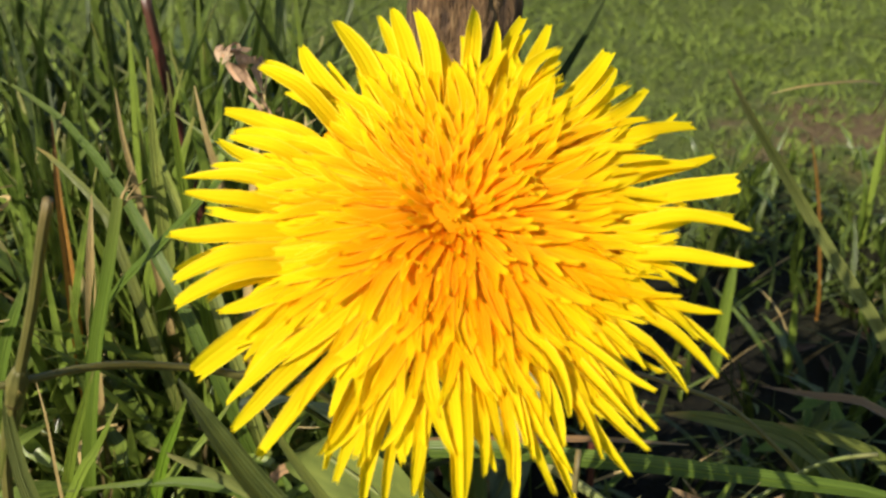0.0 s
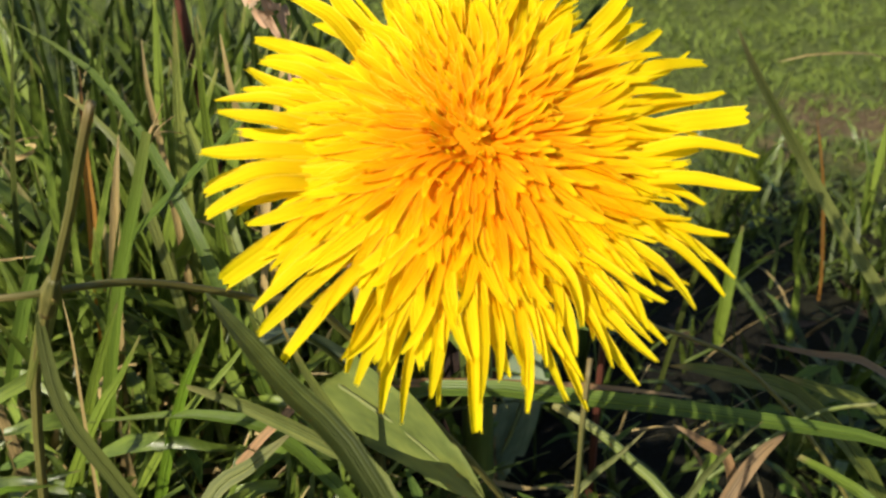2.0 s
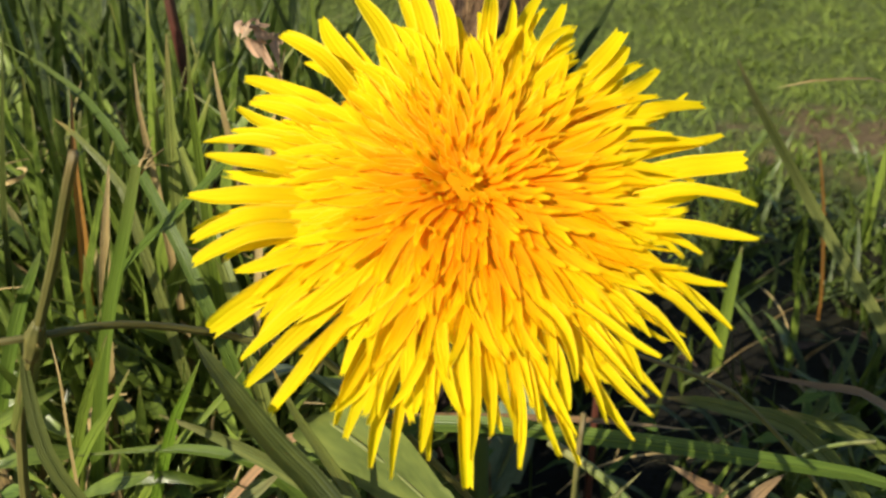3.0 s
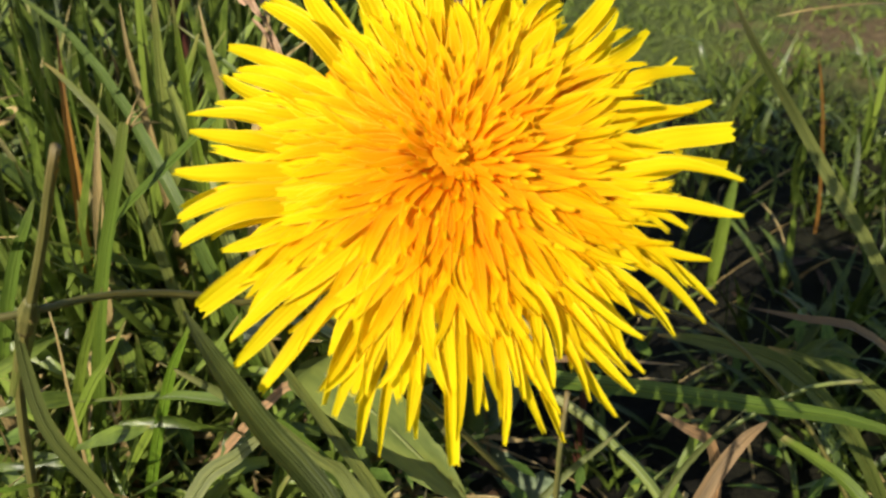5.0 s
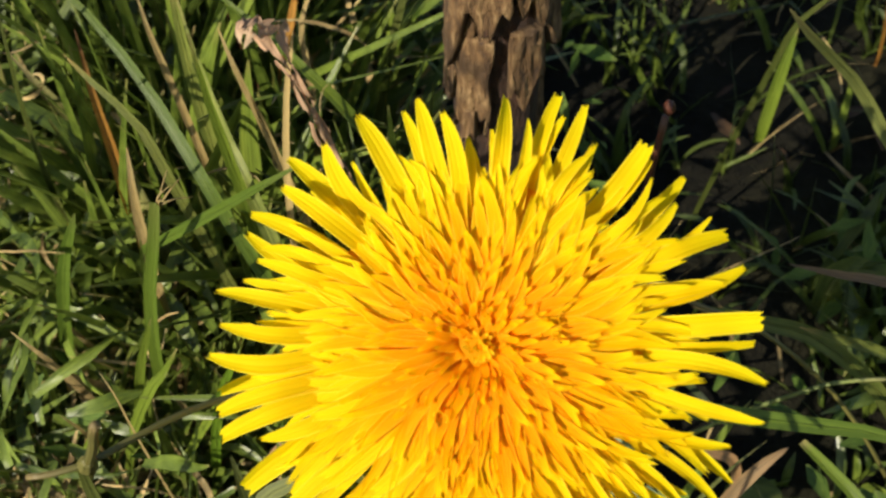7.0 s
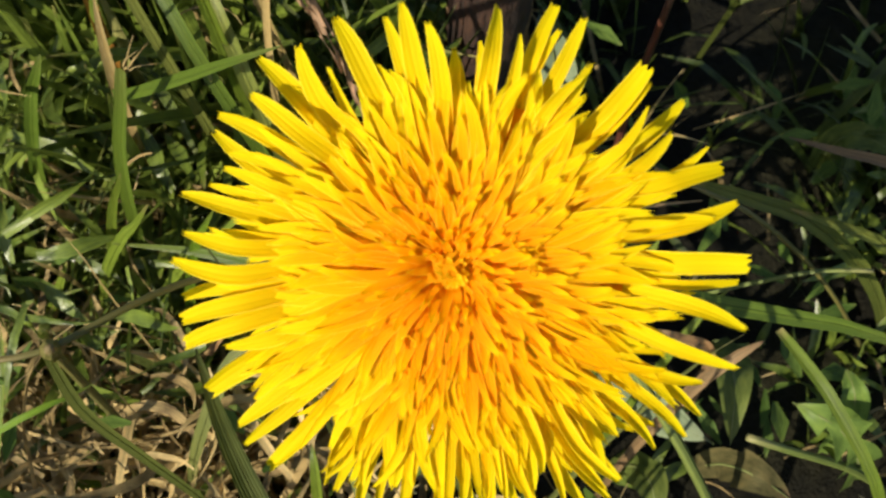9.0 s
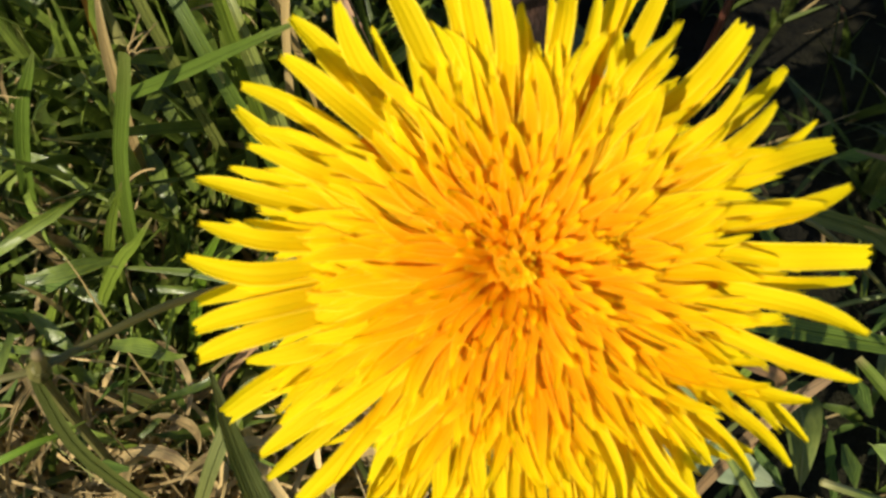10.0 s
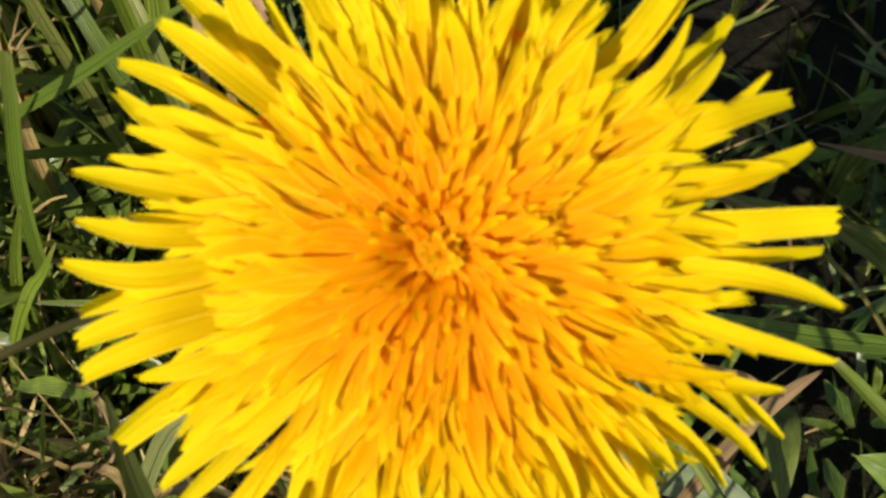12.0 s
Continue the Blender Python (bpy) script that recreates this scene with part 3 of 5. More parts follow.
blade("green grass blade with a frayed mown tip", blade_mid, 0.0016, [(-0.0174, 0.1110, 0.0619), (-0.0195, 0.1115, 0.0546), (-0.0222, 0.1120, 0.0457), (-0.0247, 0.1127, 0.0350), (-0.0266, 0.1133, 0.0242), (-0.0281, 0.1141, 0.0134), (-0.0291, 0.1146, 0.0054), (-0.0295, 0.1149, 0.0014), (-0.0299, 0.1152, -0.0025), (-0.0302, 0.1154, -0.0065)])
blade("grass blade drying to straw at its tip", blade_dry, 0.0010, [(-0.0249, 0.1400, 0.0628), (-0.0249, 0.1400, 0.0574), (-0.0241, 0.1390, 0.0525), (-0.0230, 0.1380, 0.0445), (-0.0219, 0.1373, 0.0336), (-0.0210, 0.1371, 0.0227), (-0.0202, 0.1372, 0.0117), (-0.0199, 0.1374, 0.0047), (-0.0197, 0.1376, 0.0007), (-0.0195, 0.1378, -0.0033)])
blade("upright pale green grass blade", blade_pale, 0.0018, [(-0.0207, 0.1400, 0.0664), (-0.0212, 0.1400, 0.0588), (-0.0213, 0.1390, 0.0504), (-0.0212, 0.1384, 0.0394), (-0.0211, 0.1382, 0.0284), (-0.0208, 0.1383, 0.0174), (-0.0206, 0.1386, 0.0070), (-0.0205, 0.1388, 0.0028), (-0.0203, 0.1390, -0.0012), (-0.0202, 0.1392, -0.0052)])
blade("narrow bright green grass blade", blade_fresh, 0.0016, [(-0.0152, 0.1260, 0.0691), (-0.0152, 0.1260, 0.0594), (-0.0147, 0.1260, 0.0487), (-0.0142, 0.1261, 0.0377), (-0.0138, 0.1263, 0.0267), (-0.0134, 0.1266, 0.0157), (-0.0130, 0.1269, 0.0063), (-0.0129, 0.1270, 0.0023), (-0.0127, 0.1271, -0.0017), (-0.0126, 0.1272, -0.0057)])
blade("long glossy grass blade bending over", blade_mid, 0.0016, [(-0.0434, 0.1500, 0.0621), (-0.0325, 0.1420, 0.0588), (-0.0245, 0.1340, 0.0529), (-0.0183, 0.1260, 0.0462), (-0.0137, 0.1217, 0.0373), (-0.0098, 0.1191, 0.0273), (-0.0064, 0.1175, 0.0170), (-0.0034, 0.1164, 0.0073), (-0.0022, 0.1160, 0.0031), (-0.0011, 0.1157, -0.0007), (0.0000, 0.1153, -0.0045)])
blade("tall narrow green grass blade", blade_dark, 0.0013, [(-0.0372, 0.1350, 0.0698), (-0.0391, 0.1350, 0.0583), (-0.0407, 0.1350, 0.0479), (-0.0418, 0.1352, 0.0370), (-0.0425, 0.1357, 0.0260), (-0.0431, 0.1362, 0.0150), (-0.0433, 0.1367, 0.0060), (-0.0434, 0.1369, 0.0020), (-0.0435, 0.1372, -0.0020), (-0.0435, 0.1375, -0.0060)])
blade("rust-brown withered grass blade", blade_rust, 0.0016, [(-0.0317, 0.1370, 0.0600), (-0.0322, 0.1360, 0.0511), (-0.0322, 0.1350, 0.0421), (-0.0323, 0.1340, 0.0350), (-0.0323, 0.1331, 0.0241), (-0.0322, 0.1326, 0.0131), (-0.0320, 0.1324, 0.0052), (-0.0319, 0.1324, 0.0012), (-0.0318, 0.1325, -0.0028), (-0.0317, 0.1325, -0.0068)])
blade("short beige dead grass blade", blade_dry, 0.0014, [(-0.0236, 0.1220, 0.0574), (-0.0247, 0.1220, 0.0513), (-0.0256, 0.1220, 0.0447), (-0.0267, 0.1221, 0.0337), (-0.0274, 0.1223, 0.0227), (-0.0279, 0.1226, 0.0118), (-0.0281, 0.1228, 0.0047), (-0.0282, 0.1229, 0.0007), (-0.0283, 0.1230, -0.0033)])
blade("olive-brown stalk standing in the grass", stalk_brown, 0.0009, [(-0.0125, 0.0806, 0.0752), (-0.0140, 0.0819, 0.0715), (-0.0160, 0.0836, 0.0662), (-0.0186, 0.0856, 0.0600), (-0.0205, 0.0870, 0.0555), (-0.0235, 0.0895, 0.0470), (-0.0255, 0.0910, 0.0300), (-0.0262, 0.0915, 0.0120), (-0.0265, 0.0918, -0.0030)])
blade("greyish green arched grass blade", blade_olive, 0.0013, [(-0.0336, 0.1360, 0.0573), (-0.0303, 0.1330, 0.0564), (-0.0253, 0.1300, 0.0520), (-0.0234, 0.1280, 0.0474), (-0.0203, 0.1252, 0.0372), (-0.0176, 0.1232, 0.0267), (-0.0153, 0.1219, 0.0161), (-0.0135, 0.1211, 0.0066), (-0.0128, 0.1209, 0.0027), (-0.0122, 0.1208, -0.0012), (-0.0115, 0.1206, -0.0052)])
blade("dark maroon plant stem", stalk_maroon, 0.0018, [(-0.0266, 0.1650, 0.0676), (-0.0259, 0.1650, 0.0615), (-0.0249, 0.1650, 0.0535), (-0.0237, 0.1650, 0.0433), (-0.0223, 0.1650, 0.0324), (-0.0209, 0.1650, 0.0215), (-0.0194, 0.1650, 0.0106), (-0.0186, 0.1650, 0.0043), (-0.0180, 0.1650, 0.0003), (-0.0175, 0.1650, -0.0036)])
blade("dry brown striped grass blade", blade_dry, 0.0012, [(-0.0135, 0.1300, 0.0662), (-0.0129, 0.1300, 0.0606), (-0.0116, 0.1300, 0.0528), (-0.0101, 0.1301, 0.0419), (-0.0089, 0.1303, 0.0309), (-0.0078, 0.1306, 0.0200), (-0.0068, 0.1309, 0.0090), (-0.0064, 0.1311, 0.0036), (-0.0061, 0.1312, -0.0003), (-0.0058, 0.1313, -0.0043)])
blade("thin dry straw blade", blade_dry, 0.0010, [(-0.0052, 0.1270, 0.0685), (-0.0059, 0.1270, 0.0655), (-0.0072, 0.1270, 0.0598), (-0.0090, 0.1271, 0.0490), (-0.0102, 0.1273, 0.0380), (-0.0111, 0.1276, 0.0271), (-0.0116, 0.1279, 0.0161), (-0.0120, 0.1282, 0.0064), (-0.0121, 0.1283, 0.0024), (-0.0121, 0.1285, -0.0015), (-0.0122, 0.1286, -0.0055)])
blade("thin brownish stalk lying across the grass", stalk_brown, 0.0007, [(-0.0244, 0.0850, 0.0579), (-0.0224, 0.0853, 0.0579), (-0.0194, 0.0865, 0.0578), (-0.0157, 0.0897, 0.0569), (-0.0129, 0.0926, 0.0553), (-0.0097, 0.0953, 0.0533), (-0.0065, 0.0969, 0.0517), (-0.0051, 0.0973, 0.0510), (-0.0010, 0.1010, 0.0485), (0.0063, 0.1091, 0.0345), (0.0162, 0.1167, 0.0164), (0.0222, 0.1210, 0.0038), (0.0253, 0.1232, -0.0032)])
blade("broad dark green grass blade hanging over", blade_dark, 0.0021, [(-0.0078, 0.0874, 0.0572), (-0.0044, 0.0808, 0.0578), (0.0002, 0.0738, 0.0572), (0.0055, 0.0680, 0.0550), (0.0112, 0.0632, 0.0440), (0.0150, 0.0610, 0.0200), (0.0160, 0.0605, -0.0040)])
blade("broad grey-green grass blade lying low", blade_greyish, 0.0021, [(-0.0180, 0.1100, 0.0345), (-0.0102, 0.1011, 0.0383), (-0.0039, 0.0941, 0.0406), (0.0020, 0.0859, 0.0435), (0.0060, 0.0791, 0.0456), (0.0120, 0.0680, 0.0380), (0.0165, 0.0650, 0.0180), (0.0175, 0.0645, -0.0040)])
blade("dark olive grass blade curving down from the stalk", blade_dark, 0.0014, [(-0.0212, 0.0876, 0.0566), (-0.0209, 0.0864, 0.0532), (-0.0191, 0.0838, 0.0481), (-0.0147, 0.0815, 0.0428), (-0.0100, 0.0792, 0.0360), (-0.0065, 0.0775, 0.0200), (-0.0050, 0.0768, -0.0040)])
blade("low dark green grass blade", blade_mid, 0.0016, [(-0.0266, 0.1080, 0.0306), (-0.0175, 0.1070, 0.0323), (-0.0116, 0.1060, 0.0326), (-0.0064, 0.1050, 0.0314), (0.0013, 0.1038, 0.0237), (0.0065, 0.1031, 0.0140), (0.0094, 0.1029, 0.0061), (0.0105, 0.1028, 0.0023), (0.0115, 0.1028, -0.0016), (0.0125, 0.1028, -0.0055)])
blade("wide grey-green grass blade bent flat", blade_greyish, 0.0019, [(-0.0035, 0.0976, 0.0367), (-0.0074, 0.0961, 0.0339), (-0.0110, 0.0946, 0.0314), (-0.0150, 0.0890, 0.0230), (-0.0180, 0.0860, 0.0110), (-0.0190, 0.0850, -0.0040)])
blade("bright green grass blade near the soil", blade_bright, 0.0009, [(-0.0232, 0.0900, 0.0364), (-0.0253, 0.0880, 0.0375), (-0.0283, 0.0860, 0.0381), (-0.0375, 0.0807, 0.0351), (-0.0456, 0.0767, 0.0289), (-0.0525, 0.0738, 0.0208), (-0.0582, 0.0718, 0.0116), (-0.0613, 0.0710, 0.0054), (-0.0629, 0.0707, 0.0018), (-0.0643, 0.0704, -0.0020), (-0.0657, 0.0702, -0.0057)])
blade("long thin grass blade arching to a fine point", blade_greyish, 0.0017, [(0.0428, 0.1310, 0.0665), (0.0465, 0.1340, 0.0602), (0.0550, 0.1400, 0.0474), (0.0600, 0.1390, 0.0396), (0.0661, 0.1370, 0.0308), (0.0711, 0.1356, 0.0211), (0.0752, 0.1347, 0.0109), (0.0773, 0.1343, 0.0047), (0.0784, 0.1341, 0.0009), (0.0796, 0.1340, -0.0029)])
blade("narrow dark grass blade", blade_dark, 0.0009, [(0.0559, 0.1520, 0.0555), (0.0540, 0.1520, 0.0501), (0.0505, 0.1520, 0.0454), (0.0488, 0.1520, 0.0381), (0.0465, 0.1522, 0.0273), (0.0445, 0.1527, 0.0165), (0.0428, 0.1531, 0.0068), (0.0421, 0.1534, 0.0028), (0.0415, 0.1536, -0.0012), (0.0409, 0.1538, -0.0051)])
blade("thin bent grass blade", blade_dark, 0.0009, [(0.0858, 0.2200, 0.0419), (0.0908, 0.2200, 0.0432), (0.0995, 0.2200, 0.0410), (0.1089, 0.2200, 0.0353), (0.1167, 0.2200, 0.0275), (0.1233, 0.2200, 0.0187), (0.1290, 0.2200, 0.0093), (0.1316, 0.2200, 0.0043), (0.1332, 0.2200, 0.0007), (0.1349, 0.2200, -0.0029)])
blade("pale hair-thin grass straw", blade_dry, 0.0004, [(0.0531, 0.1500, 0.0570), (0.0557, 0.1500, 0.0576), (0.0579, 0.1500, 0.0580), (0.0665, 0.1566, 0.0562), (0.0725, 0.1651, 0.0528), (0.0770, 0.1743, 0.0488), (0.0808, 0.1837, 0.0445), (0.0843, 0.1932, 0.0401), (0.0876, 0.2027, 0.0356), (0.0909, 0.2122, 0.0312), (0.0920, 0.2156, 0.0295)])
blade("reddish dry grass blade", blade_rust, 0.0010, [(0.0723, 0.1900, 0.0360), (0.0736, 0.1900, 0.0311), (0.0753, 0.1900, 0.0229), (0.0769, 0.1903, 0.0120), (0.0777, 0.1905, 0.0049), (0.0779, 0.1907, 0.0009), (0.0782, 0.1909, -0.0031)])
blade("green grass blade behind the flower, darkened for shade", blade_shaded, 0.0016, [(0.0358, 0.1700, 0.0660), (0.0331, 0.1680, 0.0611), (0.0287, 0.1650, 0.0549), (0.0232, 0.1623, 0.0458), (0.0181, 0.1604, 0.0362), (0.0133, 0.1592, 0.0264), (0.0086, 0.1584, 0.0165), (0.0045, 0.1580, 0.0075), (0.0027, 0.1578, 0.0034), (0.0011, 0.1577, -0.0003), (-0.0005, 0.1576, -0.0040)])
blade("slanting grass blade, green darkened for shade", blade_shaded, 0.0018, [(-0.0141, 0.1700, 0.0661), (-0.0115, 0.1700, 0.0598), (-0.0088, 0.1700, 0.0540), (-0.0045, 0.1700, 0.0439), (-0.0003, 0.1700, 0.0337), (0.0036, 0.1700, 0.0234), (0.0075, 0.1700, 0.0131), (0.0102, 0.1700, 0.0057), (0.0116, 0.1700, 0.0020), (0.0129, 0.1700, -0.0018), (0.0143, 0.1700, -0.0056)])
blade("reddish brown dead grass straw lying flat", straw_red, 0.0011, [(0.0397, 0.1205, 0.0257), (0.0299, 0.1170, 0.0292), (0.0203, 0.1140, 0.0316), (-0.0001, 0.1060, 0.0363), (-0.0088, 0.1032, 0.0303), (-0.0149, 0.1016, 0.0213), (-0.0191, 0.1009, 0.0111), (-0.0211, 0.1006, 0.0048), (-0.0221, 0.1005, 0.0009), (-0.0231, 0.1005, -0.0030)])
blade("long green grass blade lying flat with a dry tip", blade_mid, 0.0022, [(0.0640, 0.1010, 0.0292), (0.0590, 0.1022, 0.0308), (0.0530, 0.1032, 0.0324), (0.0455, 0.1035, 0.0336), (0.0334, 0.1045, 0.0350), (0.0224, 0.1060, 0.0353), (0.0112, 0.1080, 0.0351), (0.0012, 0.1098, 0.0309), (-0.0074, 0.1114, 0.0241), (-0.0145, 0.1127, 0.0158), (-0.0197, 0.1137, 0.0080), (-0.0220, 0.1141, 0.0038), (-0.0238, 0.1145, 0.0002), (-0.0255, 0.1148, -0.0034)])
blade("olive grass blade with a tan tip", blade_olive, 0.0022, [(0.0368, 0.1210, 0.0297), (0.0404, 0.1200, 0.0299), (0.0453, 0.1190, 0.0292), (0.0510, 0.1180, 0.0277), (0.0587, 0.1169, 0.0199), (0.0642, 0.1164, 0.0104), (0.0666, 0.1162, 0.0047), (0.0679, 0.1162, 0.0009), (0.0693, 0.1161, -0.0029)])
blade("thin brown grass stem", stalk_brown, 0.0006, [(0.0325, 0.1180, 0.0372), (0.0384, 0.1160, 0.0360), (0.0432, 0.1150, 0.0339), (0.0508, 0.1139, 0.0260), (0.0568, 0.1134, 0.0168), (0.0615, 0.1132, 0.0079), (0.0636, 0.1131, 0.0036), (0.0652, 0.1131, -0.0000), (0.0668, 0.1131, -0.0037)])
blade("brown dead grass blade in the shade", blade_brown, 0.0016, [(0.0493, 0.1280, 0.0285), (0.0555, 0.1270, 0.0276), (0.0620, 0.1260, 0.0267), (0.0702, 0.1255, 0.0194), (0.0761, 0.1256, 0.0101), (0.0785, 0.1258, 0.0045), (0.0799, 0.1260, 0.0008), (0.0812, 0.1262, -0.0030)])
blade("small grey-green grass blade", blade_greyish, 0.0009, [(0.0299, 0.0970, 0.0376), (0.0272, 0.0960, 0.0353), (0.0244, 0.0950, 0.0333), (0.0172, 0.0926, 0.0253), (0.0113, 0.0907, 0.0163), (0.0068, 0.0893, 0.0077), (0.0050, 0.0888, 0.0035), (0.0036, 0.0884, -0.0002), (0.0021, 0.0880, -0.0039)])
blade("upright olive-brown stem in front of the dandelion", stalk_brown, 0.0005, [(0.0214, 0.0772, 0.0575), (0.0210, 0.0760, 0.0536), (0.0208, 0.0752, 0.0489), (0.0203, 0.0737, 0.0381), (0.0198, 0.0724, 0.0271), (0.0194, 0.0713, 0.0162), (0.0190, 0.0704, 0.0065), (0.0188, 0.0701, 0.0025), (0.0187, 0.0698, -0.0014), (0.0186, 0.0695, -0.0054)])
blade("smooth green plant stalk in the grass", stalk_green, 0.0012, [(0.0222, 0.1060, 0.0343), (0.0265, 0.1020, 0.0336), (0.0295, 0.0990, 0.0321), (0.0323, 0.0960, 0.0305), (0.0382, 0.0900, 0.0234), (0.0430, 0.0855, 0.0146), (0.0461, 0.0828, 0.0069), (0.0473, 0.0818, 0.0030), (0.0482, 0.0810, -0.0008), (0.0492, 0.0803, -0.0046)])
blade("tan withered grass blade bent over", blade_brown, 0.0017, [(0.0440, 0.1000, 0.0350), (0.0412, 0.0986, 0.0334), (0.0381, 0.0968, 0.0292), (0.0345, 0.0940, 0.0215), (0.0315, 0.0915, 0.0100), (0.0298, 0.0900, -0.0050)])
blade("crumpled tan grass blade", straw_red, 0.0013, [(0.0330, 0.1000, 0.0361), (0.0359, 0.1000, 0.0341), (0.0390, 0.1002, 0.0312), (0.0404, 0.1008, 0.0220), (0.0410, 0.1012, 0.0090), (0.0412, 0.1014, -0.0040)])
blade("sunlit green grass blade", blade_fresh, 0.0022, [(0.0591, 0.1780, 0.0211), (0.0576, 0.1760, 0.0137), (0.0562, 0.1740, 0.0034), (0.0558, 0.1737, -0.0006), (0.0554, 0.1733, -0.0046)])
blade("slanting green grass blade", blade_fresh, 0.0018, [(-0.0519, 0.1900, 0.0314), (-0.0440, 0.1750, 0.0272), (-0.0244, 0.1500, 0.0280), (-0.0179, 0.1422, 0.0240), (-0.0122, 0.1358, 0.0170), (-0.0077, 0.1311, 0.0091), (-0.0057, 0.1292, 0.0044), (-0.0044, 0.1280, 0.0008), (-0.0032, 0.1269, -0.0028)])
blade("broad green grass blade slanting down", blade_fresh, 0.0017, [(-0.0218, 0.1500, 0.0567), (-0.0151, 0.1460, 0.0529), (-0.0085, 0.1420, 0.0483), (-0.0042, 0.1400, 0.0438), (0.0014, 0.1383, 0.0344), (0.0060, 0.1375, 0.0245), (0.0102, 0.1370, 0.0143), (0.0132, 0.1369, 0.0063), (0.0146, 0.1369, 0.0025), (0.0160, 0.1368, -0.0012), (0.0173, 0.1368, -0.0050)])
blade("pale green grass blade", blade_pale, 0.0018, [(-0.0243, 0.1500, 0.0576), (-0.0216, 0.1420, 0.0537), (-0.0169, 0.1320, 0.0487), (-0.0147, 0.1280, 0.0463), (-0.0112, 0.1228, 0.0372), (-0.0086, 0.1200, 0.0270), (-0.0065, 0.1183, 0.0163), (-0.0049, 0.1174, 0.0067), (-0.0043, 0.1171, 0.0027), (-0.0037, 0.1169, -0.0012), (-0.0031, 0.1167, -0.0052)])
blade("dark green grass blade beside the stake", blade_dark, 0.0016, [(0.0033, 0.1650, 0.0463), (0.0016, 0.1630, 0.0423), (-0.0009, 0.1600, 0.0341), (-0.0032, 0.1575, 0.0237), (-0.0051, 0.1558, 0.0130), (-0.0062, 0.1549, 0.0053), (-0.0066, 0.1547, 0.0013), (-0.0070, 0.1545, -0.0026), (-0.0074, 0.1543, -0.0066)])
blade("thin curled straw among the grass", blade_dry, 0.0009, [(-0.0039, 0.1550, 0.0531), (-0.0086, 0.1550, 0.0498), (-0.0107, 0.1530, 0.0457), (-0.0102, 0.1500, 0.0398), (-0.0093, 0.1465, 0.0294), (-0.0084, 0.1442, 0.0187), (-0.0075, 0.1425, 0.0079), (-0.0072, 0.1421, 0.0032), (-0.0069, 0.1418, -0.0008), (-0.0066, 0.1415, -0.0048)])
blade("upright tan straw in the grass", blade_rust, 0.0018, [(-0.0137, 0.1700, 0.0442), (-0.0146, 0.1680, 0.0381), (-0.0171, 0.1650, 0.0283), (-0.0190, 0.1628, 0.0176), (-0.0204, 0.1614, 0.0072), (-0.0209, 0.1610, 0.0029), (-0.0212, 0.1608, -0.0010), (-0.0215, 0.1605, -0.0050)])
blade("short green grass blade", blade_mid, 0.0018, [(-0.0318, 0.1210, 0.0480), (-0.0329, 0.1205, 0.0454), (-0.0351, 0.1200, 0.0404), (-0.0383, 0.1193, 0.0299), (-0.0406, 0.1188, 0.0192), (-0.0423, 0.1185, 0.0083), (-0.0429, 0.1184, 0.0034), (-0.0433, 0.1184, -0.0006), (-0.0436, 0.1183, -0.0046)])
blade("pale straw lying flat", blade_dry, 0.0012, [(-0.0281, 0.1150, 0.0160), (-0.0381, 0.1147, 0.0140), (-0.0551, 0.1158, 0.0100), (-0.0608, 0.1167, 0.0080), (-0.0646, 0.1171, 0.0051), (-0.0672, 0.1174, 0.0020), (-0.0692, 0.1176, -0.0014), (-0.0712, 0.1178, -0.0049)])
blade("dark green grass blade bent over the thatch", blade_dark, 0.0017, [(-0.0281, 0.0991, 0.0200), (-0.0238, 0.0984, 0.0180), (-0.0187, 0.0973, 0.0120), (-0.0152, 0.0964, 0.0058), (-0.0136, 0.0959, 0.0021), (-0.0124, 0.0956, -0.0017), (-0.0112, 0.0952, -0.0054)])
blade("pale green stalk lying on the soil", stalk_green, 0.0011, [(0.0454, 0.0941, 0.0200), (0.0507, 0.0938, 0.0170), (0.0581, 0.0938, 0.0120), (0.0630, 0.0937, 0.0067), (0.0652, 0.0936, 0.0034), (0.0671, 0.0935, -0.0001), (0.0690, 0.0934, -0.0037)])
blade("pale green upright grass blade", blade_pale, 0.0018, [(-0.0143, 0.1405, 0.0300), (-0.0152, 0.1374, 0.0260), (-0.0170, 0.1345, 0.0160), (-0.0181, 0.1322, 0.0067), (-0.0184, 0.1314, 0.0028), (-0.0186, 0.1306, -0.0011), (-0.0189, 0.1299, -0.0051)])
blade("split straw lying on the thatch", blade_dry, 0.0006, [(-0.0163, 0.0931, 0.0120), (-0.0231, 0.0928, 0.0110), (-0.0282, 0.0923, 0.0100), (-0.0333, 0.0916, 0.0069), (-0.0361, 0.0912, 0.0039), (-0.0383, 0.0908, 0.0006), (-0.0405, 0.0905, -0.0028)])
blade("short green grass blade", blade_fresh, 0.0018, [(-0.0305, 0.1321, 0.0300), (-0.0325, 0.1314, 0.0220), (-0.0356, 0.1313, 0.0120), (-0.0371, 0.1311, 0.0050), (-0.0376, 0.1310, 0.0010), (-0.0382, 0.1308, -0.0030)])
blade("slim green grass blade", blade_fresh, 0.0018, [(-0.0533, 0.1376, 0.0280), (-0.0484, 0.1356, 0.0240), (-0.0445, 0.1332, 0.0160), (-0.0414, 0.1311, 0.0072), (-0.0402, 0.1302, 0.0031), (-0.0393, 0.1295, -0.0007), (-0.0384, 0.1288, -0.0045)])
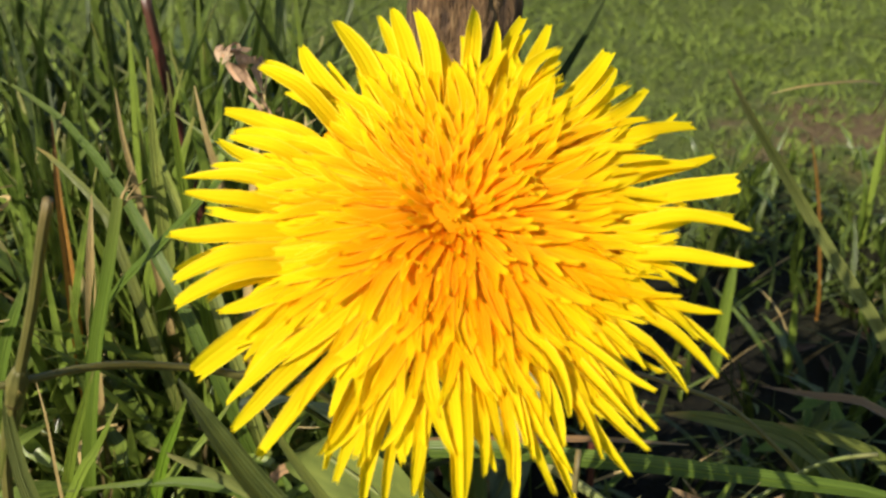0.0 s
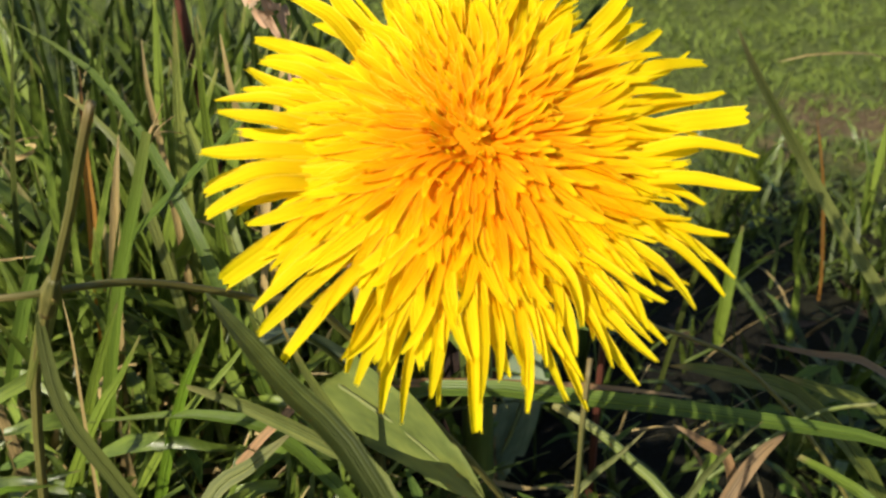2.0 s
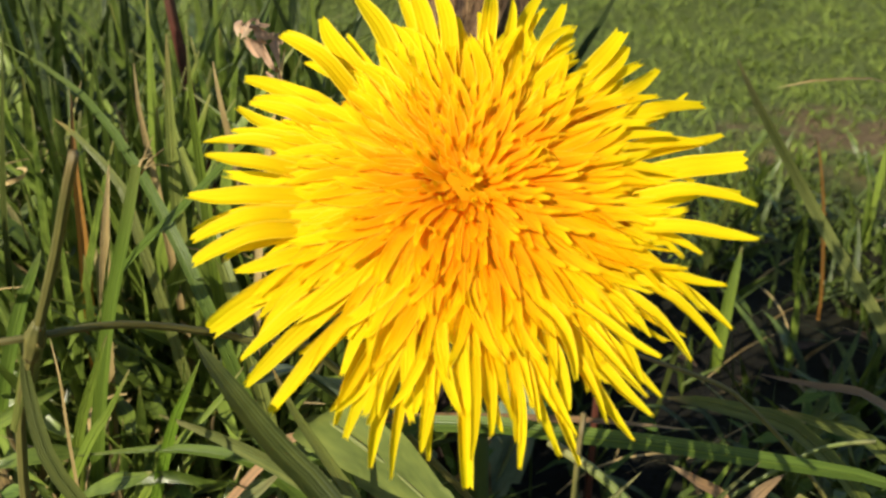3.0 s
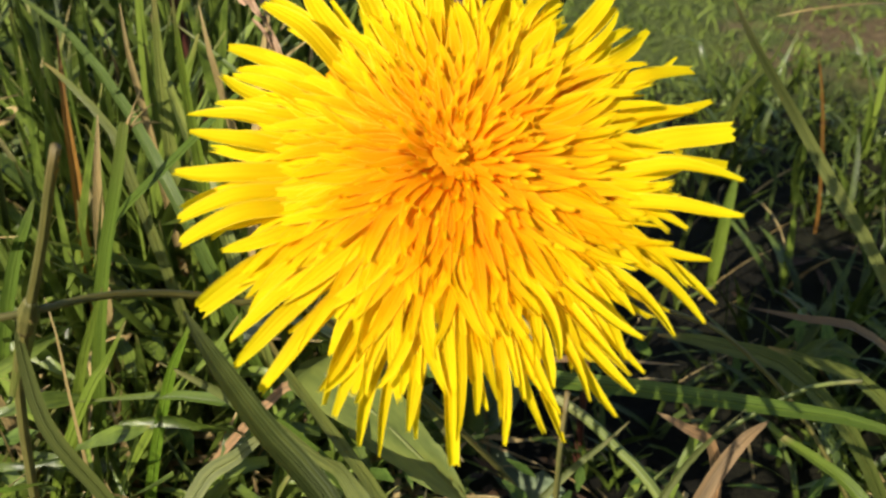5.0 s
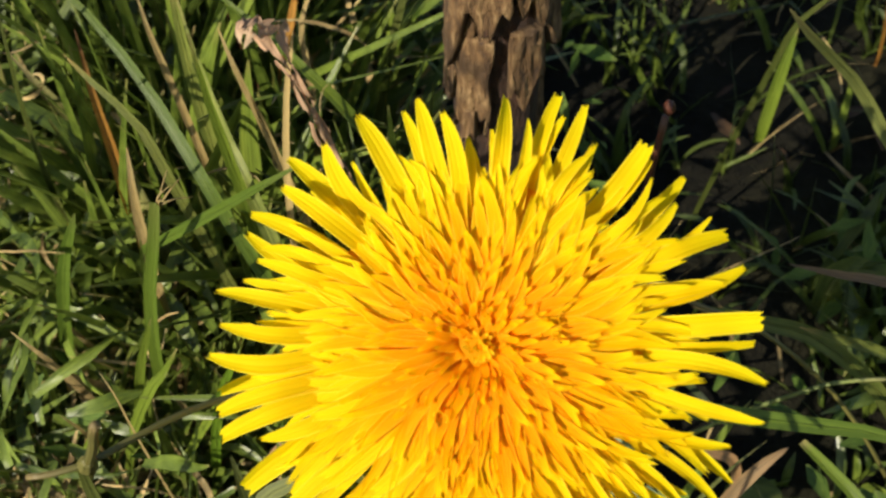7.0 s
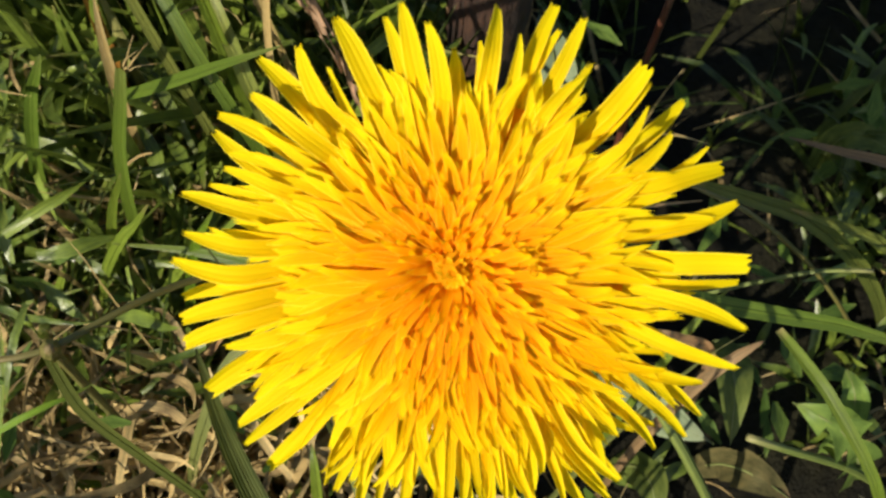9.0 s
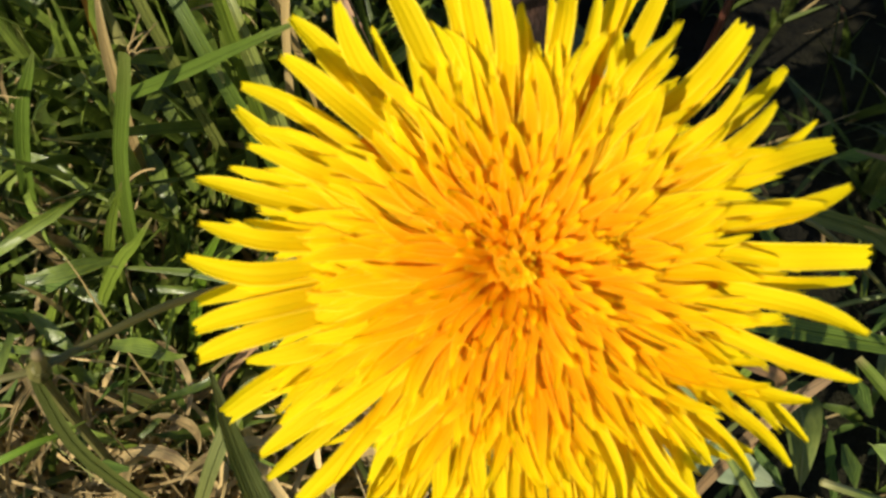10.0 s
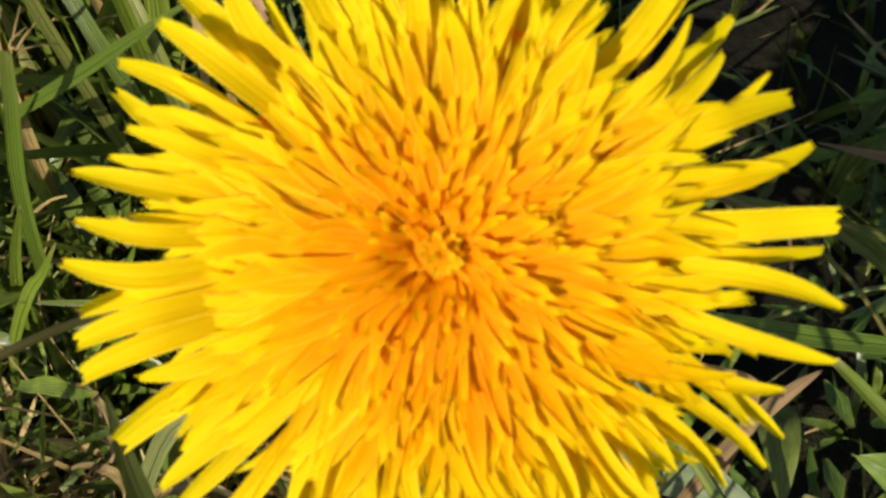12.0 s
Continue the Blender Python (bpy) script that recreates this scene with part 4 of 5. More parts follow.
blade("dark green grass blade", blade_dark, 0.0018, [(-0.0492, 0.1298, 0.0200), (-0.0446, 0.1294, 0.0200), (-0.0407, 0.1325, 0.0140), (-0.0372, 0.1346, 0.0067), (-0.0358, 0.1352, 0.0030), (-0.0346, 0.1355, -0.0008), (-0.0333, 0.1358, -0.0046)])
blade("small bright green grass blade", blade_bright, 0.0013, [(-0.0366, 0.0819, 0.0120), (-0.0340, 0.0844, 0.0110), (-0.0297, 0.0862, 0.0080), (-0.0267, 0.0873, 0.0044), (-0.0247, 0.0880, 0.0010), (-0.0228, 0.0886, -0.0024)])
blade("green grass blade beneath the flower", blade_fresh, 0.0014, [(-0.0032, 0.0898, 0.0200), (-0.0027, 0.0871, 0.0180), (-0.0026, 0.0831, 0.0100), (-0.0025, 0.0810, 0.0044), (-0.0025, 0.0800, 0.0005), (-0.0025, 0.0789, -0.0033)])
blade("thin grey-green grass blade near the soil", blade_greyish, 0.0011, [(0.0416, 0.1000, 0.0365), (0.0381, 0.0980, 0.0345), (0.0341, 0.0950, 0.0316), (0.0290, 0.0914, 0.0226), (0.0256, 0.0891, 0.0123), (0.0239, 0.0881, 0.0052), (0.0232, 0.0877, 0.0013), (0.0225, 0.0873, -0.0026), (0.0219, 0.0870, -0.0066)])
blade("thin pale green stem lying low", stalk_green, 0.0006, [(0.0566, 0.1100, 0.0318), (0.0529, 0.1100, 0.0314), (0.0490, 0.1100, 0.0297), (0.0405, 0.1100, 0.0227), (0.0334, 0.1100, 0.0143), (0.0286, 0.1100, 0.0072), (0.0265, 0.1100, 0.0034), (0.0248, 0.1100, -0.0002), (0.0231, 0.1100, -0.0038)])
blade("olive green grass blade lying flat", blade_olive, 0.0018, [(0.0485, 0.1175, 0.0307), (0.0529, 0.1170, 0.0293), (0.0596, 0.1160, 0.0268), (0.0669, 0.1151, 0.0187), (0.0723, 0.1147, 0.0091), (0.0743, 0.1146, 0.0040), (0.0756, 0.1145, 0.0003), (0.0769, 0.1145, -0.0035)])
blade("small green grass blade under others", blade_fresh, 0.0011, [(0.0415, 0.1070, 0.0324), (0.0391, 0.1050, 0.0298), (0.0373, 0.1030, 0.0278), (0.0336, 0.0993, 0.0181), (0.0313, 0.0974, 0.0077), (0.0306, 0.0970, 0.0031), (0.0302, 0.0968, -0.0008), (0.0297, 0.0967, -0.0048)])
blade("bright green mown grass blade in a gap", blade_fresh, 0.0014, [(0.0468, 0.1033, 0.0298), (0.0495, 0.0995, 0.0300), (0.0522, 0.0957, 0.0295), (0.0575, 0.0882, 0.0250), (0.0606, 0.0838, 0.0140), (0.0618, 0.0820, -0.0040)])
blade("ribbed olive blade drying at its tip", blade_olive, 0.0013, [(-0.0031, 0.0940, 0.0506), (-0.0013, 0.0935, 0.0462), (0.0023, 0.0920, 0.0408), (0.0062, 0.0900, 0.0354), (0.0112, 0.0876, 0.0259), (0.0154, 0.0857, 0.0159), (0.0185, 0.0843, 0.0070), (0.0197, 0.0838, 0.0030), (0.0208, 0.0834, -0.0008), (0.0218, 0.0830, -0.0047)])
blade("thin pale straw in the grass", blade_dry, 0.0005, [(-0.0240, 0.1000, 0.0497), (-0.0237, 0.1000, 0.0450), (-0.0238, 0.1000, 0.0385), (-0.0237, 0.1000, 0.0275), (-0.0235, 0.1000, 0.0165), (-0.0233, 0.1000, 0.0066), (-0.0232, 0.1000, 0.0026), (-0.0231, 0.1000, -0.0014), (-0.0230, 0.1000, -0.0054)])
blade("short green grass blade in the tuft", blade_fresh, 0.0016, [(-0.0198, 0.1080, 0.0412), (-0.0228, 0.1080, 0.0356), (-0.0247, 0.1080, 0.0328), (-0.0294, 0.1080, 0.0229), (-0.0328, 0.1080, 0.0124), (-0.0346, 0.1080, 0.0052), (-0.0353, 0.1080, 0.0013), (-0.0359, 0.1080, -0.0027), (-0.0365, 0.1080, -0.0067)])
blade("slender green grass blade in the tuft", blade_fresh, 0.0012, [(-0.0223, 0.1100, 0.0439), (-0.0240, 0.1100, 0.0397), (-0.0262, 0.1100, 0.0336), (-0.0291, 0.1100, 0.0230), (-0.0312, 0.1100, 0.0122), (-0.0324, 0.1100, 0.0050), (-0.0329, 0.1100, 0.0010), (-0.0334, 0.1100, -0.0030)])
blade("bright green grass blade in the tuft", blade_bright, 0.0013, [(-0.0124, 0.1070, 0.0431), (-0.0143, 0.1070, 0.0389), (-0.0160, 0.1070, 0.0349), (-0.0190, 0.1070, 0.0244), (-0.0213, 0.1070, 0.0136), (-0.0225, 0.1070, 0.0055), (-0.0229, 0.1070, 0.0015), (-0.0233, 0.1070, -0.0024), (-0.0236, 0.1070, -0.0064)])
blade("green grass blade slanting over the tuft", blade_fresh, 0.0012, [(-0.0088, 0.1100, 0.0404), (-0.0118, 0.1090, 0.0364), (-0.0160, 0.1080, 0.0319), (-0.0218, 0.1068, 0.0226), (-0.0263, 0.1059, 0.0126), (-0.0288, 0.1055, 0.0055), (-0.0299, 0.1053, 0.0016), (-0.0308, 0.1052, -0.0023), (-0.0317, 0.1052, -0.0062)])
blade("thin tan straw near the soil", stalk_brown, 0.0005, [(-0.0450, 0.1297, 0.0180), (-0.0475, 0.1276, 0.0140), (-0.0497, 0.1230, 0.0080), (-0.0507, 0.1209, 0.0038), (-0.0512, 0.1196, 0.0001), (-0.0518, 0.1182, -0.0037)])
blade("upright bright green grass blade", blade_fresh, 0.0010, [(-0.0388, 0.0988, 0.0260), (-0.0389, 0.0938, 0.0220), (-0.0399, 0.0805, 0.0140), (-0.0403, 0.0749, 0.0078), (-0.0405, 0.0725, 0.0038), (-0.0406, 0.0709, 0.0001), (-0.0406, 0.0693, -0.0036)])
blade("green grass blade tapering to a point", blade_fresh, 0.0017, [(-0.0438, 0.0887, 0.0180), (-0.0398, 0.0931, 0.0180), (-0.0371, 0.1007, 0.0140), (-0.0349, 0.1064, 0.0083), (-0.0337, 0.1090, 0.0042), (-0.0329, 0.1106, 0.0007), (-0.0320, 0.1123, -0.0029)])
blade("short bright green grass stub", blade_bright, 0.0012, [(-0.0319, 0.0947, 0.0140), (-0.0304, 0.0938, 0.0120), (-0.0294, 0.0939, 0.0080), (-0.0285, 0.0940, 0.0033), (-0.0278, 0.0940, -0.0006), (-0.0271, 0.0941, -0.0046)])
blade("pale straw lying on the thatch", blade_dry, 0.0009, [(-0.0386, 0.0863, 0.0130), (-0.0352, 0.0880, 0.0120), (-0.0310, 0.0905, 0.0100), (-0.0270, 0.0926, 0.0061), (-0.0249, 0.0936, 0.0029), (-0.0231, 0.0943, -0.0007), (-0.0214, 0.0950, -0.0042)])
blade("green grass blade beside the thatch", blade_fresh, 0.0015, [(-0.0129, 0.0879, 0.0160), (-0.0161, 0.0856, 0.0120), (-0.0195, 0.0825, 0.0080), (-0.0217, 0.0806, 0.0041), (-0.0231, 0.0794, 0.0006), (-0.0245, 0.0781, -0.0029)])
blade("whitish dried grass blade", blade_pale, 0.0011, [(-0.0414, 0.0842, 0.0160), (-0.0432, 0.0819, 0.0140), (-0.0459, 0.0799, 0.0100), (-0.0482, 0.0781, 0.0048), (-0.0494, 0.0771, 0.0011), (-0.0504, 0.0763, -0.0027), (-0.0513, 0.0755, -0.0065)])
blade("green grass blade lying over straw", blade_mid, 0.0016, [(-0.0319, 0.1130, 0.0180), (-0.0380, 0.1115, 0.0170), (-0.0481, 0.1096, 0.0140), (-0.0549, 0.1084, 0.0091), (-0.0584, 0.1079, 0.0050), (-0.0605, 0.1076, 0.0016), (-0.0622, 0.1074, -0.0020), (-0.0639, 0.1072, -0.0056)])
blade("short green grass blade over the thatch", blade_fresh, 0.0018, [(-0.0347, 0.1092, 0.0220), (-0.0369, 0.1074, 0.0170), (-0.0399, 0.1058, 0.0100), (-0.0415, 0.1048, 0.0043), (-0.0422, 0.1042, 0.0004), (-0.0429, 0.1036, -0.0035)])
blade("broad dark green grass blade leaning across others", blade_mid, 0.0013, [(-0.0018, 0.1088, 0.0700), (-0.0085, 0.1114, 0.0627), (-0.0148, 0.1138, 0.0558), (-0.0208, 0.1162, 0.0493), (-0.0265, 0.1215, 0.0400), (-0.0310, 0.1300, 0.0240), (-0.0330, 0.1360, -0.0030)])


def build_node():
    """The swollen node of the olive stalk with the dry sheath of a leaf round it."""
    stalk = next(o for o in bpy.data.objects if o.get("label", "").startswith("olive-brown stalk"))
    v, f, u = tube([(-0.0189, 0.0858, 0.0594), (-0.0196, 0.0863, 0.0577), (-0.0205, 0.0870, 0.0555)], [0.0005, 0.0009, 0.0006], sides=10, count=9)
    tagged(mesh_object("node", v, f, stalk_brown, stalk, u), "swollen darker node")
    v, f, u = ribbon([(-0.0238, 0.0890, 0.0470), (-0.0222, 0.0880, 0.0510), (-0.0204, 0.0866, 0.0555), (-0.0190, 0.0852, 0.0578)], 0.0016, Vector((0.2, -0.9, 0.3)), fold=-0.6, count=10, shape=blade_shape)
    tagged(mesh_object("sheath", v, f, blade_olive, stalk, u), "thin papery leaf sheath")


build_node()


def build_fray():
    """Pale torn fibres at the tip of the mown blade."""
    rng = random.Random(17)
    blade_ob = next(o for o in bpy.data.objects if o.get("label", "").endswith("frayed mown tip"))
    tip = Vector((-0.0176, 0.1113, 0.0617))
    for i in range(5):
        away = Vector((rng.uniform(0.2, 1.0), rng.uniform(-0.2, 0.5), rng.uniform(0.0, 0.7))).normalized()
        length = rng.uniform(0.0012, 0.0036)
        pts = [tip - Vector((0, 0, 0.0012)), tip + away * length * 0.4, tip + away * length + Vector((rng.uniform(-1, 1), rng.uniform(-1, 1), rng.uniform(-1, 0.2))) * 0.0008]
        v, f, u = tube(pts, [0.00013, 0.0001, 0.00004], sides=5, count=7)
        mesh_object("fibre", v, f, blade_dry, blade_ob, u)


build_fray()

# ---- stake ----
def build_stake():
    """A short weathered stump of a woody stem: dark inner wood, deepened to stand for shade, under broken plates of
    bark.
    """
    root = new("woody_stump")
    tagged(root, "weathered brown woody stump with flaking bark in the grass", "stump")

    def axis(z):
        return Vector((0.0118 + 0.045 * max(z, 0.0), 0.1422 - 0.01 * min(max(z, 0.0), 0.05), z))

    def wobble(a, s):
        return 1 + 0.10 * noise.noise(Vector((math.cos(a) * 1.4, math.sin(a) * 1.4, s * 5))) + 0.05 * noise.noise(Vector((math.cos(a) * 4, math.sin(a) * 4, s * 18)))

    v, f, u = tube([axis(-0.006), axis(0.010), axis(0.035), axis(0.060), axis(0.079)], [0.0050, 0.0044, 0.0048, 0.0055, 0.0052], sides=40, count=70, wobble=wobble)
    mesh_object("trunk", v, f, bark_inner, root, u)

    def plate(a0, a1, z0, z1, lift, seed, foot=0.0, ragged=0.18):
        """A bent slab of bark between two bearings and two heights, with torn edges."""
        na, nz = 16, 26
        verts, faces, uvs = [], [], []
        for layer in (0, 1):
            for i in range(nz + 1):
                for k in range(na + 1):
                    p, q = k / na, i / nz
                    edge = noise.noise(Vector((p * 4.5, seed, 1.7))) * ragged + noise.noise(Vector((p * 13, seed, 4.1))) * ragged * 0.5
                    z = z0 + (z1 - z0) * (q + edge * (1 - q) + foot * (1 - q) * (2 * p - 1))
                    flank = noise.noise(Vector((z * 150, seed, 7.3))) * ragged
                    a = radians(a0 + (a1 - a0) * (p + flank * (2 * p - 1) * 0.5 + flank * 0.5))
                    d = Vector((math.cos(a), math.sin(a), 0))
                    r = 0.0057 + lift * (1.0 - 0.35 * q) + 0.0007 * noise.noise(Vector((a * 3, z * 90, seed))) + 0.0003 * noise.noise(Vector((a * 11, z * 300, seed)))
                    verts.append(axis(z) + d * (r if layer else r - 0.0013))
                    uvs.append((p, q))
        n, w = (na + 1) * (nz + 1), na + 1
        for i in range(nz):
            for k in range(na):
                b = i * w + k
                faces.append((n + b, n + b + 1, n + b + w + 1, n + b + w))
                faces.append((b, b + w, b + w + 1, b + 1))
        rim = [k for k in range(na)] + [na + i * w for i in range(nz)] + [nz * w + k for k in range(na, 0, -1)] + [i * w for i in range(nz, 0, -1)]
        for a, b in zip(rim, rim[1:] + rim[:1]):
            faces.append((a, b, n + b, n + a))
        mesh_object("bark_plate", verts, faces, bark, root, uvs, smooth=True)

    plate(148, 232, 0.0490, 0.081, 0.0005, 3, ragged=0.3)
    plate(226, 262, 0.0455, 0.0585, 0.0009, 11, ragged=0.4)
    plate(222, 292, 0.0620, 0.081, 0.0019, 5, foot=0.26, ragged=0.3)
    plate(284, 342, 0.0610, 0.080, 0.0016, 8, foot=-0.2, ragged=0.3)
    plate(282, 322, 0.0500, 0.0590, 0.0007, 14, ragged=0.55)
    plate(236, 250, 0.0440, 0.0475, 0.0015, 17, ragged=0.5)
    plate(20, 145, -0.004, 0.078, 0.0004, 23)


build_stake()


# ---- dandelion ----
HEAD = Vector((0.01335, 0.09175, 0.0680))
AXIS = Vector((0.0, -0.616, 0.788)).normalized()
ACROSS = Vector((1.0, 0.0, 0.0))
UPWARD = AXIS.cross(ACROSS)
head_frame = Matrix((ACROSS, UPWARD, AXIS)).transposed().to_4x4()
head_frame.translation = HEAD
flower_rng = random.Random(3)

dandelion = new("dandelion")
tagged(dandelion, "fully open yellow dandelion on a short stem in the grass", "flower")


def build_stem():
    below = HEAD - AXIS * 0.0125
    v, f, u = tube([(0.0155, 0.135, -0.004), (0.0150, 0.130, 0.018), (0.0140, 0.115, 0.040), below - AXIS * 0.003, below], [0.0022, 0.0019, 0.0018, 0.0021], sides=14, count=24)
    tagged(mesh_object("stem", v, f, stalk_green, dandelion, u), "smooth pale green hollow stem")


build_stem()


def build_head():
    """The green cup below the florets with its bracts."""
    profile = [(0.0018, -0.0130), (0.0046, -0.0118), (0.0056, -0.0095), (0.0058, -0.0070), (0.0050, -0.0062), (0.0, -0.0060)]
    sides = 24
    verts, faces, uvs = [], [], []
    for i, (r, h) in enumerate(profile):
        for q in range(sides):
            a = math.tau * q / sides
            verts.append(head_frame @ Vector((r * math.cos(a), r * math.sin(a), h)))
            uvs.append((q / sides, i / 6))
            if i:
                b = (i - 1) * sides
                faces.append((b + q, b + (q + 1) % sides, b + sides + (q + 1) % sides, b + sides + q))
    cup = mesh_object("flower_head", verts, faces, leaf_dandelion, dandelion, uvs)
    tagged(cup, "flower head of many strap-shaped yellow florets")
    for i in range(16):
        a = math.tau * i / 16 + flower_rng.uniform(-0.1, 0.1)
        d = Vector((math.cos(a), math.sin(a), 0))
        down = i % 2
        pts = [d * 0.0046 + Vector((0, 0, -0.0118)), d * 0.0068 + Vector((0, 0, -0.0092 if not down else -0.0125)), d * (0.0085 if not down else 0.0100) + Vector((0, 0, -0.0045 if not down else -0.0165))]
        v, f, u = ribbon([head_frame @ p for p in pts], 0.0020, (head_frame.to_3x3() @ d), fold=-0.2, shape=lambda s: 1.0 - 0.85 * s ** 2, count=8)
        mesh_object("bract", v, f, leaf_dandelion, cup, u)
    return cup


cup = build_head()


def dome(r):
    """Height of the packed florets over the head's plane at a distance from its middle."""
    return 0.0027 - 0.0028 * (r / 0.0185) ** 2 - 0.0005 * math.exp(-((r - 0.0021) / 0.0009) ** 2)


def floret(azimuth, reach, rise, root, depth, arch, width, mat, roll=0.0, sway=0.0, curl=0.0, blunt=0.5, gutter=0.3, count=13, nested=False, into=None):
    """One strap-shaped floret in the head's frame: it leaves the cup, arches outward and ends in five teeth.
    A nested one climbs steeply from its root and then lies on those below it; rise lifts its tip."""
    a = radians(azimuth)
    out, side = Vector((math.cos(a), math.sin(a), 0)), Vector((-math.sin(a), math.cos(a), 0))
    r = flower_rng
    span = reach - root
    if nested:
        ctrl = [out * root + Vector((0, 0, dome(root) - depth))]
        for share, below in ((0.22, 0.40), (0.5, 0.22), (0.8, 0.06)):
            at = root + share * span
            ctrl.append(out * at + side * sway * math.sin(math.pi * share) + Vector((0, 0, dome(at) - depth * below + arch * share)))
        ctrl.append(out * reach + Vector((0, 0, dome(reach) + arch + rise)))
    else:
        ctrl = [out * root + Vector((0, 0, depth)), out * (root + 0.30 * span) + side * sway * 0.3 + Vector((0, 0, depth * 0.30 + arch * 0.6)),
                out * (root + 0.66 * span) + side * sway + Vector((0, 0, rise * 0.6 + arch)), out * (root + 0.86 * span) + side * sway * 0.8 + Vector((0, 0, rise * 0.85 + arch * 0.55)), out * reach + Vector((0, 0, rise)) + side * sway * 0.2]
    line = spline(ctrl, count)
    cols = (-1.0, -0.6, -0.2, 0.2, 0.6, 1.0)
    teeth = [r.uniform(0.0, 0.35) if k % 2 else r.uniform(0.5, 1.0) for k in range(6)]
    verts, faces, uvs = [], [], []
    turn0 = radians(roll)
    for i, p in enumerate(line):
        s = i / (count - 1)
        way = (line[min(i + 1, count - 1)] - line[max(i - 1, 0)]).normalized()
        across = way.cross(Vector((0, 0, 1)) + out * 0.25).normalized()
        across = Matrix.Rotation(turn0 * s + curl * s * s, 3, way) @ across
        up = across.cross(way)
        half = 0.5 * width * (0.55 + 0.45 * math.sin(math.pi * 0.5 * s / 0.4) if s < 0.4 else 1.0 - (1.0 - blunt) * ((s - 0.4) / 0.6) ** (1.7 if nested else 2.4))
        for k, u in enumerate(cols):
            q = p + across * (u * half) + up * (half * (gutter * (u * u - 0.3) + (0.11 if k % 2 else -0.11)))
            if i == count - 1:
                q = q + (way + up * (0.5 if nested else 0.0)) * (width * (0.62 if nested else 0.36) * (teeth[k] - 0.5))
            verts.append(head_frame @ q)
            uvs.append(((u + 1) / 2, s))
        if i:
            for k in range(5):
                b = (i - 1) * 6 + k
                faces.append((b, b + 1, b + 7, b + 6))
    if into is not None:
        base = len(into[0])
        into[0].extend(verts)
        into[1].extend(tuple(base + q for q in face) for face in faces)
        into[2].extend(uvs)
        return None
    return mesh_object("floret", verts, faces, mat, cup, uvs)


# the outermost florets: degrees round the head, reach and rise of the tip in tenths of a millimetre
BACK = [(175, 199, 22), (169, 210, 0), (159, 181, 18), (155, 205, -20), (151, 206, -2), (141, 191, 30), (136, 206, 4), (127, 195, 8), (118, 198, 12),
        (108, 187, 14), (104, 194, 10), (99, 178, 22), (87, 165, 3), (84, 190, 6), (78, 175, 12), (72, 201, -11), (69, 186, -4), (66, 201, -10)]
RIGHT = [(50, 200, -6), (47, 193, -10), (39, 204, -24), (36, 184, 0), (29, 203, -12), (23, 207, -9), (16, 212, -12), (13, 192, -4), (5, 213, 14),
         (0, 210, -5), (-8, 213, 28), (-15, 216, 30), (-19, 182, 8), (-22, 206, 0), (-30, 222, -10), (-35, 222, -6)]
FRONT = [(-41, 211, -4), (-48, 198, 34), (-50, 213, -4), (-54, 220, -1), (-59, 226, -8), (-65, 174, 10), (-70, 226, -8), (-75, 191, 4), (-81, 218, -9),
         (-90, 229, -8), (-97, 213, -4), (-103, 229, -9), (-107, 226, -9), (-113, 172, 8)]
LEFT = [(-116, 208, -4), (-118, 201, 2), (-128, 225, -7), (-135, 223, -4), (-139, 214, 0), (-148, 220, -5), (-157, 186, 8), (-160, 212, 15), (-165, 209, 15), (-169, 208, 2), (-178, 212, 4)]
WIDE = {175: 0.8, -169: 0.8, 5: 1.05, 118: 1.05, -160: 0.88, -165: 0.88, -178: 0.95, -148: 1.15, -139: 0.85, -128: 0.85, 50: 1.0, 72: 0.72, 66: 0.72, 69: 0.6, 0: 0.5, 87: 0.5, 78: 0.55, -15: 0.7, 29: 0.5, 104: 0.95, 127: 1.0, 136: 1.0, 141: 0.9, 151: 0.9, -118: 0.6, -81: 0.6, -97: 0.65}
BLUNT = {5: 0.85, 50: 0.75, -160: 0.65, -165: 0.6, -148: 0.7, 72: 0.6, -128: 0.6, -90: 0.7, 23: 0.75, 0: 0.7}
for azimuth, reach, tip in BACK + RIGHT + FRONT + LEFT:
    floret(azimuth, reach * 1e-4, tip * 1e-4, 0.0045, -0.0064, 0.0004 + flower_rng.uniform(-0.0007, 0.0009), 0.0017 * WIDE.get(azimuth, flower_rng.uniform(0.62, 0.88)) * (0.86 if -110 < azimuth < -18 else 1.0),
           petal_outer, roll=flower_rng.uniform(-26, 26) - (24 if -120 < azimuth < -15 else 0), sway=flower_rng.uniform(-0.0011, 0.0011), curl=flower_rng.uniform(-0.5, 0.5), blunt=BLUNT.get(azimuth, flower_rng.uniform(0.22, 0.42)), gutter=flower_rng.uniform(0.55, 1.0) if -135 < azimuth < -20 else flower_rng.uniform(0.25, 0.65))


for k in range(40):
    azimuth = 9 * k + flower_rng.uniform(-4, 4)
    if azimuth > 328 or azimuth < 12:
        continue
    floret(azimuth, flower_rng.uniform(0.0160, 0.0196) * (1.0 - 0.10 * math.sin(radians(azimuth))), flower_rng.uniform(-0.0008, 0.0014), 0.0045, -0.0060, flower_rng.uniform(0.0, 0.001), flower_rng.uniform(0.0008, 0.0013),
           petal_outer, roll=flower_rng.uniform(-30, 30) - (24 if 240 < azimuth < 345 else 0), sway=flower_rng.uniform(-0.0012, 0.0012), curl=flower_rng.uniform(-0.6, 0.6), blunt=flower_rng.uniform(0.12, 0.3), gutter=flower_rng.uniform(0.2, 0.6))


